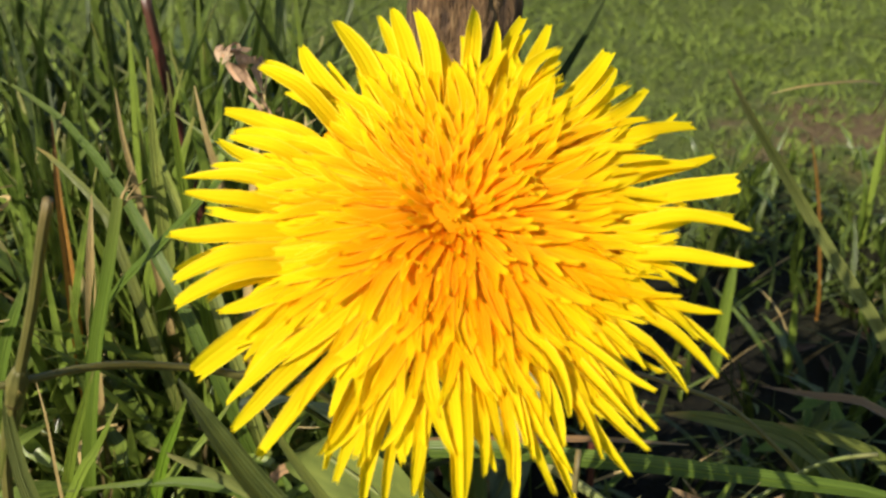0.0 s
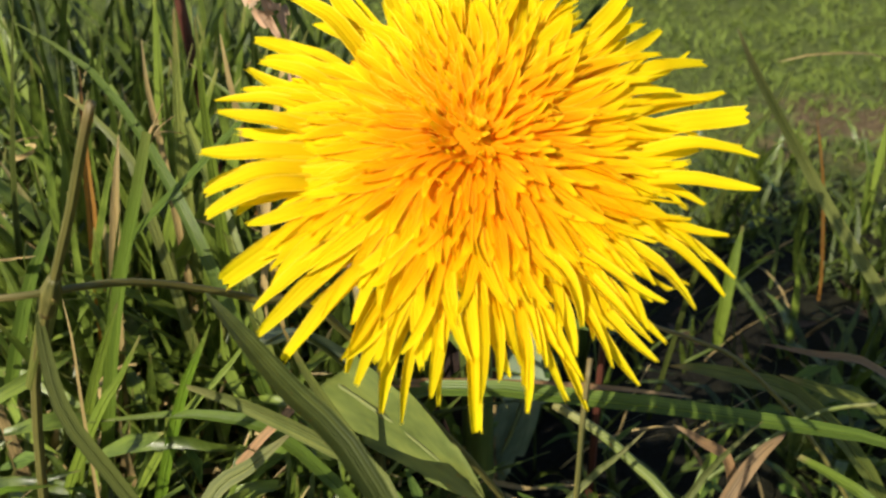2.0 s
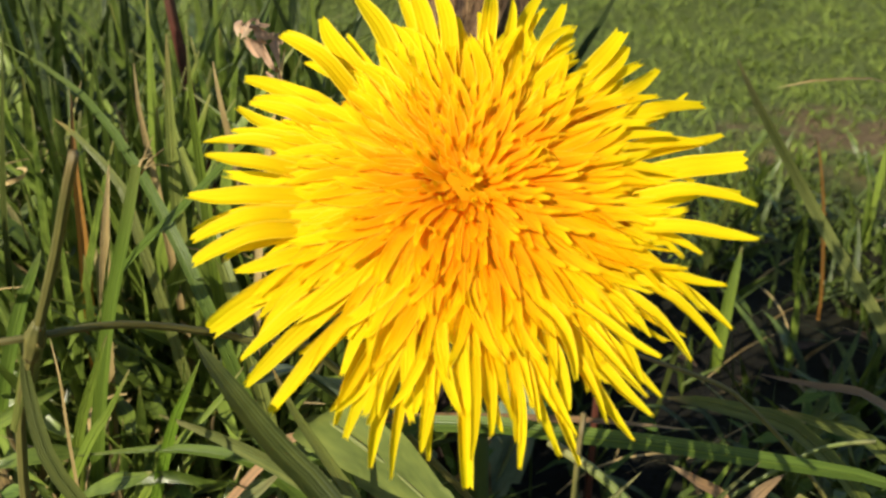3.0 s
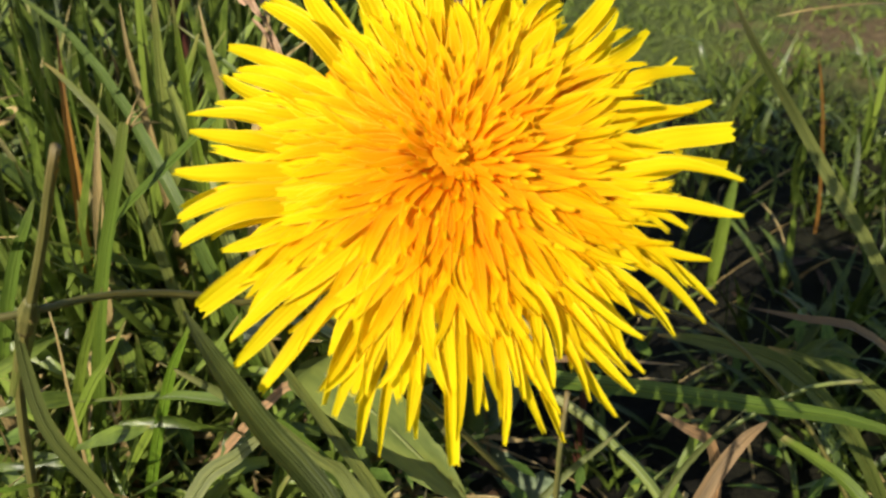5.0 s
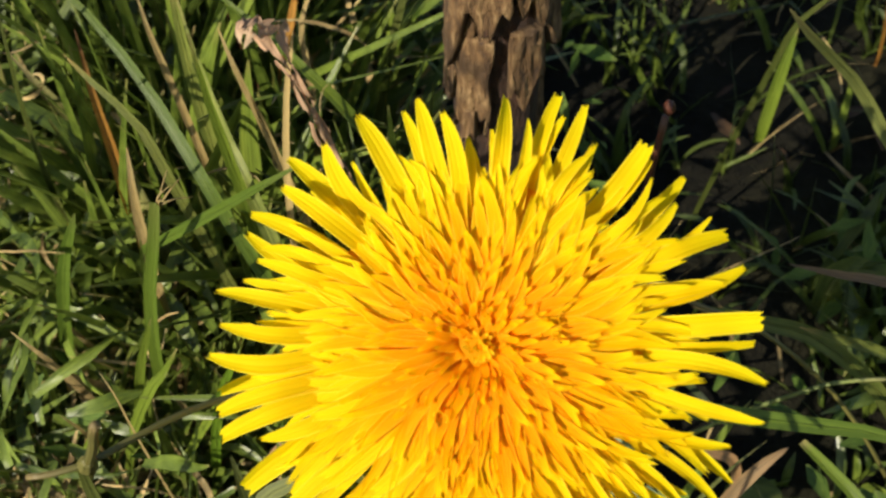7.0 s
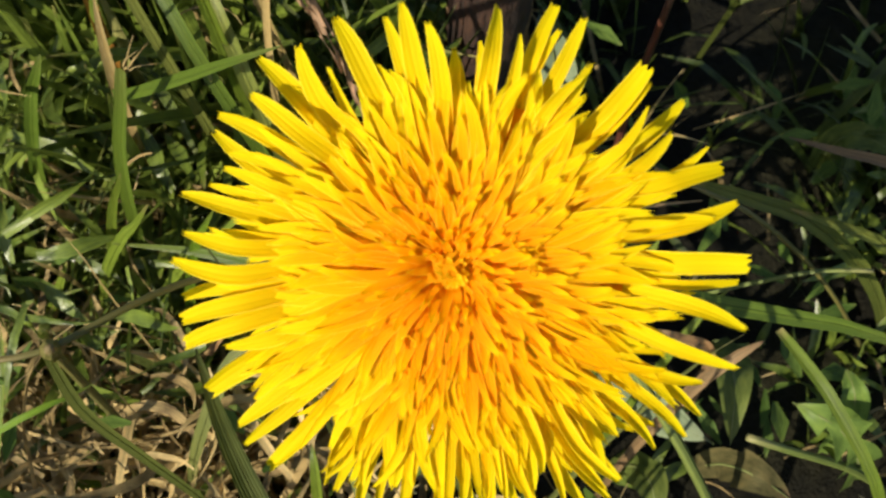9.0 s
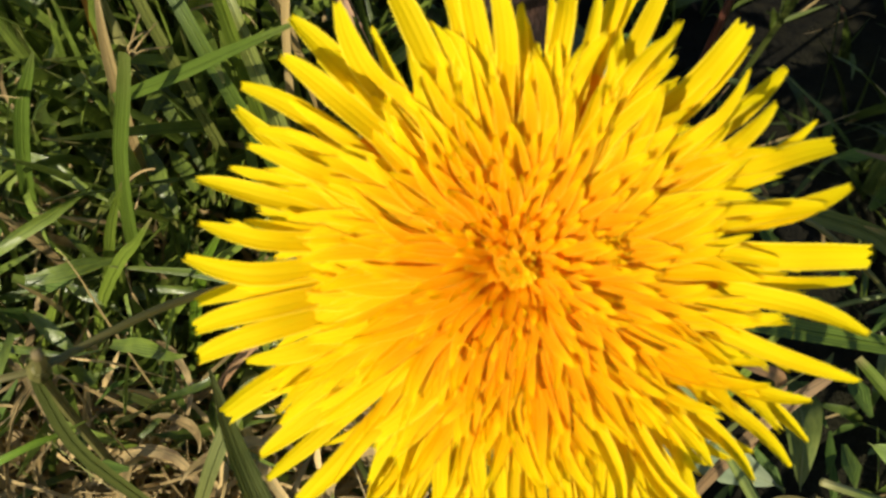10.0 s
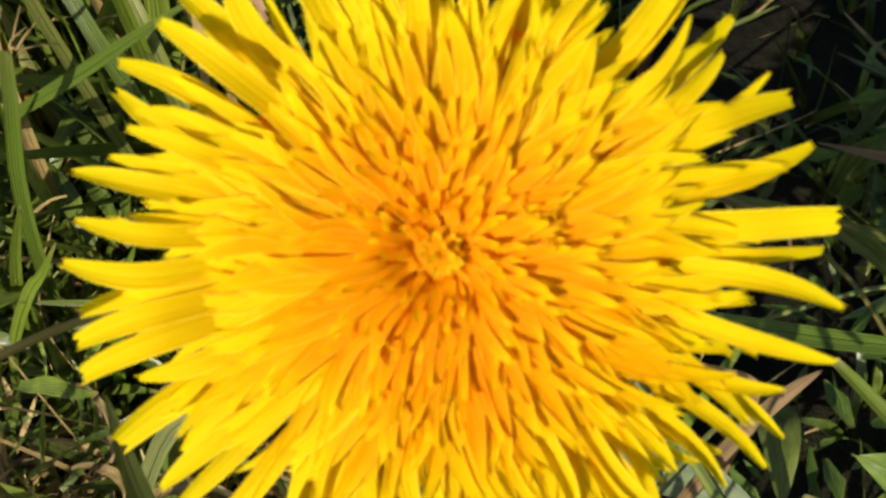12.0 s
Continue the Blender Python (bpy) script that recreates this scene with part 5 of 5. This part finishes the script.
for k in range(15):
    azimuth = -112 + 5 * k + flower_rng.uniform(-3, 3)
    floret(azimuth, flower_rng.uniform(0.0172, 0.0216), flower_rng.uniform(-0.0016, 0.0010), 0.0045, -0.0064, flower_rng.uniform(-0.0004, 0.0008), flower_rng.uniform(0.0008, 0.0012),
           petal_outer, roll=flower_rng.uniform(-34, 14), sway=flower_rng.uniform(-0.0010, 0.0010), curl=flower_rng.uniform(-0.5, 0.5), blunt=flower_rng.uniform(0.2, 0.4), gutter=flower_rng.uniform(0.5, 1.0))


def reach_scale(azimuth):
    """The head is a little longer on its lower side."""
    return 1.0 - 0.11 * math.sin(radians(azimuth))


def build_nest(count):
    """The packed florets of the middle, turned by the golden angle from the youngest to the oldest.
    The youngest, too small to pick apart, are one mesh."""
    young, ripe = ([], [], []), ([], [], [])
    for k in range(count):
        f = (k + 0.5) / count
        azimuth = k * 137.508 + flower_rng.uniform(-11, 11)
        reach = (0.0023 + 0.0152 * f ** 0.78) * flower_rng.uniform(0.86, 1.14) * reach_scale(azimuth)
        mat = petal_middle if f < 0.82 + flower_rng.uniform(-0.12, 0.12) else petal_outer
        floret(azimuth, reach, flower_rng.uniform(-0.0001, 0.0010) * (1.15 - f), 0.0005 + 0.27 * reach, 0.0014 + 0.0010 * f, flower_rng.uniform(-0.0003, 0.0005), (0.00064 + 0.00062 * f) * flower_rng.uniform(0.75, 1.25), petal_inner if f < 0.44 else petal_mid_young if f < 0.62 else mat,
               roll=flower_rng.uniform(-16, 16) - (16 if f > 0.5 and 240 < azimuth % 360 < 345 else 0), sway=flower_rng.uniform(-1, 1) * 0.10 * reach, curl=flower_rng.uniform(-0.5, 0.5), blunt=flower_rng.uniform(0.18, 0.42), gutter=flower_rng.uniform(0.1, 0.4), nested=True, into=young if f < 0.44 else ripe if f < 0.62 else None)
    inner = mesh_object("floret_mass", young[0], young[1], petal_inner, cup, young[2])
    tagged(inner, "crowded orange-yellow young florets", kind="stuff")
    ring = mesh_object("floret_ring", ripe[0], ripe[1], petal_mid_young, cup, ripe[2])
    tagged(ring, "packed ring of golden yellow florets", kind="stuff")


build_nest(540)
for azimuth, reach in ((93, 0.0158), (96, 0.0146), (82, 0.0152), (89, 0.0136), (86, 0.0120), (75, 0.0140)):
    floret(azimuth, reach, 0.0006, 0.0042, -0.0050, 0.0008, 0.0011, petal_outer, roll=flower_rng.uniform(-20, 20), blunt=0.3)


def bud_floret(azimuth, reach, rise, width):
    """A short unopened floret in the middle of the head."""
    a = radians(azimuth)
    out, side = Vector((math.cos(a), math.sin(a), 0)), Vector((-math.sin(a), math.cos(a), 0))
    bend = side * flower_rng.uniform(-0.0002, 0.0002)
    pts = [out * reach * 0.35 + Vector((0, 0, -0.0030)), out * reach * 0.5 + Vector((0, 0, rise - 0.0010)), out * reach * 0.75 + bend + Vector((0, 0, rise - 0.0003)), out * reach + bend + Vector((0, 0, rise))]
    v, f, u = ribbon([head_frame @ p for p in pts], width, head_frame.to_3x3() @ (Vector((0, 0, 1)) - out * 0.8).normalized(), fold=0.5, count=9, shape=lambda s: 0.7 + 0.5 * s if s < 0.6 else 1.0 - 0.6 * ((s - 0.6) / 0.4) ** 2)
    mesh_object("floret", v, f, petal_bud, cup, u)


for i in range(16):
    bud_floret(22.5 * i + flower_rng.uniform(-8, 8), flower_rng.uniform(0.0009, 0.0014), flower_rng.uniform(0.0022, 0.0028), flower_rng.uniform(0.00035, 0.0005))
for i in range(10):
    bud_floret(36 * i + flower_rng.uniform(-12, 12), flower_rng.uniform(0.0003, 0.0008), flower_rng.uniform(0.0029, 0.0034), flower_rng.uniform(0.00035, 0.0005))


def build_floret_bed():
    """The packed short tubes from which the florets rise, as one low dome."""
    bm = bmesh.new()
    bmesh.ops.create_uvsphere(bm, u_segments=48, v_segments=20, radius=1)
    for vert in bm.verts:
        d = vert.co.copy()
        r = 0.0125 * math.hypot(d.x, d.y)
        # Raised close under the florets so their gaps show orange, not deep shade.
        top = dome(r) - 0.0013 + 0.0016 * math.exp(-(r / 0.0009) ** 2) + 0.0003 * noise.noise(d * 30)
        vert.co = head_frame @ Vector((d.x * 0.0125, d.y * 0.0125, top if d.z > 0 else top + 0.0035 * d.z))
    part("floret_bed", bm, petal_bed, cup)


build_floret_bed()


def style(azimuth, radius, rise, curl):
    """A thin forked style that stands out of a floret and curls at its two ends."""
    a = radians(azimuth)
    out, side = Vector((math.cos(a), math.sin(a), 0)), Vector((-math.sin(a), math.cos(a), 0))
    foot = out * radius * 0.75 + Vector((0, 0, -0.003))
    neck = out * radius + Vector((0, 0, rise))
    verts, faces, uvs = [], [], []
    for sign in (-1, 1):
        pts = [foot, neck, neck + side * sign * 0.0003 + Vector((0, 0, 0.0004)), neck + side * sign * 0.0008 * curl + out * 0.0004 + Vector((0, 0, 0.0004)), neck + side * sign * 0.0007 * curl + out * 0.0006 + Vector((0, 0, 0.0001))]
        v, f, u = tube([head_frame @ p for p in pts], [0.00008, 0.00007, 0.00006], sides=5, count=12)
        base = len(verts)
        verts += v
        uvs += u
        faces += [tuple(base + q for q in face) for face in f]
    mesh_object("style", verts, faces, petal_bud, cup, uvs)


for i in range(24):
    radius = 0.0022 + flower_rng.uniform(0.0, 1.0) ** 1.5 * 0.0042
    style(flower_rng.uniform(0, 360), radius, flower_rng.uniform(0.0016, 0.0030) if radius > 0.0045 else flower_rng.uniform(0.0002, 0.0014), flower_rng.uniform(0.4, 1.0))


def lobed_leaf(points, width, mat, seed, parent=None, name="leaf", lobes=5, facing=None, cut=0.42):
    """A toothed dandelion leaf with a midrib and backward lobes."""
    r = random.Random(seed)
    count = 40
    line = spline(points, count)
    verts, faces, uvs = [], [], []
    up0 = facing or Vector((0, -0.3, 1)).normalized()
    for i, p in enumerate(line):
        s = i / (count - 1)
        way = (line[min(i + 1, count - 1)] - line[max(i - 1, 0)]).normalized()
        side = way.cross(up0).normalized()
        up = side.cross(way)
        saw = (s * lobes) % 1.0
        outline = math.sin(math.pi * min(1, s * 0.9 + 0.12)) ** 0.7
        half = 0.5 * width * outline * (1.0 - max(cut - 0.34 * s, 0.08) * saw ** 1.2)
        for k, u in enumerate((-1, -0.55, -0.08, 0.08, 0.55, 1)):
            wave = 0.10 * width * noise.noise(Vector((s * 5 + seed, u * 2, seed)))
            back = -way * (0.10 * width * abs(u) * (1 - saw) * (1 - s))
            verts.append(p + side * (u * half) + back + up * (wave + (0.03 * width if abs(u) < 0.1 else 0.0) + 0.12 * half * u * u))
            uvs.append(((u + 1) / 2, s))
        if i:
            for k in range(5):
                b = (i - 1) * 6 + k
                faces.append((b, b + 1, b + 7, b + 6))
    ob = mesh_object(name, verts, faces, mat, parent, uvs)
    rib = tube([p + up0 * 0.02 * width for p in line[::3]], [0.045 * width, 0.035 * width, 0.012 * width], sides=6, count=26)
    mesh_object("midrib", rib[0], rib[1], leaf_rib, ob, rib[2])
    return ob


for i, (pts, width, mat) in enumerate((
        ([(0.0150, 0.1330, 0.0005), (0.005, 0.122, 0.022), (-0.0004, 0.106, 0.0372), (0.0055, 0.0975, 0.0385), (0.0105, 0.0905, 0.0388), (0.0150, 0.0852, 0.0380)], 0.0072, leaf_dandelion),
        ([(0.0145, 0.1335, 0.0005), (0.004, 0.124, 0.022), (-0.003, 0.108, 0.041), (-0.006, 0.098, 0.046)], 0.0080, leaf_glaucous),
        ([(0.0165, 0.1330, 0.0005), (0.0240, 0.1210, 0.0020), (0.0300, 0.1080, 0.0050), (0.0352, 0.0985, 0.0155), (0.0415, 0.0930, 0.0205)], 0.0095, leaf_glaucous),
        ([(0.0160, 0.1345, 0.0005), (0.021, 0.138, 0.012), (0.022, 0.143, 0.019), (0.0195, 0.151, 0.019)], 0.0070, leaf_glaucous))):
    lobed_leaf(pts, width, mat, i + 1, dandelion, facing=Vector((-0.2, -0.6, 0.8)).normalized())


# ---- small weeds ----
def small_leaf(label, points, width, mat, seed, lobes=3, cut=0.42):
    ob = lobed_leaf(points, width, mat, seed, name="weed_leaf", lobes=lobes, cut=cut)
    return tagged(ob, label, "leaf", group="small weed leaves")


small_leaf("small rounded green weed leaf", [(0.060, 0.140, -0.001), (0.0605, 0.138, 0.012), (0.0630, 0.1355, 0.0165), (0.066, 0.133, 0.0170)], 0.0046, leaf_dandelion, 21, 1)
small_leaf("dull green oval weed leaf", [(0.0445, 0.1100, -0.001), (0.0448, 0.1065, 0.0120), (0.0446, 0.1010, 0.0175), (0.0445, 0.0945, 0.0150)], 0.0055, leaf_dandelion, 22, 1)
small_leaf("withered brown and olive weed leaf", [(0.0430, 0.0955, -0.001), (0.0445, 0.0935, 0.0100), (0.0475, 0.0910, 0.0150), (0.0520, 0.0893, 0.0120)], 0.0050, leaf_withered, 23, 2)
small_leaf("jagged bright green weed leaf", [(0.0625, 0.0945, -0.001), (0.0600, 0.0950, 0.0120), (0.0560, 0.0965, 0.0180), (0.0510, 0.0992, 0.0180)], 0.0068, leaf_fresh, 24, 4, 0.95)
small_leaf("small pointed green weed leaf", [(0.0600, 0.0985, -0.001), (0.0596, 0.0995, 0.0100), (0.0588, 0.1012, 0.0160), (0.0580, 0.1045, 0.0160)], 0.0045, leaf_fresh, 25, 1)
small_leaf("folded dark green weed leaf", [(0.0330, 0.0945, -0.001), (0.0340, 0.0925, 0.0100), (0.0355, 0.0890, 0.0150), (0.0360, 0.0845, 0.0140)], 0.0048, leaf_dandelion, 26, 2)


def build_dead_leaf():
    """A torn, crumpled sheath of a dead leaf that climbs through the grass and curls over at its top."""
    spine = spline([(0.0010, 0.1215, 0.0400), (-0.0012, 0.1220, 0.0500), (-0.0034, 0.1228, 0.0585), (-0.0052, 0.1240, 0.0648), (-0.0066, 0.1245, 0.0688), (-0.0082, 0.1246, 0.0714), (-0.0090, 0.1236, 0.0722), (-0.0086, 0.1224, 0.0712)], 44)
    across = Vector((0.92, -0.36, 0.12)).normalized()
    rng = random.Random(61)
    verts, faces, uvs = [], [], []
    cols = 9
    for i, p in enumerate(spine):
        s = i / 43
        half = (0.0008 * (0.5 + 0.5 * abs(math.sin(2.3 + 9.5 * s))) + 0.0013 * math.exp(-((s - 0.66) / 0.13) ** 2)) * rng.uniform(0.85, 1.15)
        for k in range(cols):
            u = 2 * k / (cols - 1) - 1
            turned = Matrix.Rotation(0.9 * math.sin(5 * s) + 0.8 * s, 3, "Z") @ across
            back = Vector((-turned.y, turned.x, 0.2))
            crumple = 0.0015 * noise.noise(Vector((u * 1.8, s * 16, 2.0))) + 0.0005 * noise.noise(Vector((u * 5, s * 40, 7.0)))
            verts.append(p + turned * (u * half) + back * (crumple + 0.6 * half * u * u))
            uvs.append(((u + 1) / 2, s))
            if i and k:
                b = (i - 1) * cols + k - 1
                if noise.noise(Vector((u * 2.2, s * 14, 11.0))) < 0.16:
                    faces.append((b, b + 1, b + cols + 1, b + cols))
    root = mesh_object("dead_leaf", verts, faces, dead_pink, uvs=uvs)
    tagged(root, "curled pinkish brown dead leaf caught in the grass", "leaf")
    v, f, u = tube([(0.004, 0.122, -0.002), (0.0028, 0.1215, 0.02), (0.0010, 0.1215, 0.041)], [0.0007, 0.0006], sides=6, count=10)
    mesh_object("leaf_stalk", v, f, stalk_brown, root, u)


build_dead_leaf()


def build_red_bud():
    v, f, u = tube([(0.030, 0.131, -0.002), (0.0305, 0.130, 0.03), (0.0318, 0.1282, 0.0545)], [0.0006, 0.0005, 0.0004], sides=7, count=14)
    root = mesh_object("budded_stem", v, f, stalk_maroon, uvs=u)
    tagged(root, "dark reddish stem with a small withered bud", "stem")
    bm = bmesh.new()
    bmesh.ops.create_icosphere(bm, subdivisions=3, radius=1)
    for vert in bm.verts:
        k = 1 + 0.3 * noise.noise(vert.co * 2.5)
        vert.co = Vector((0.032, 0.1278, 0.0562)) + Vector((vert.co.x * 0.0006, vert.co.y * 0.0006, vert.co.z * 0.0010)) * k
    part("bud", bm, stalk_maroon, root, "withered maroon bud")


build_red_bud()
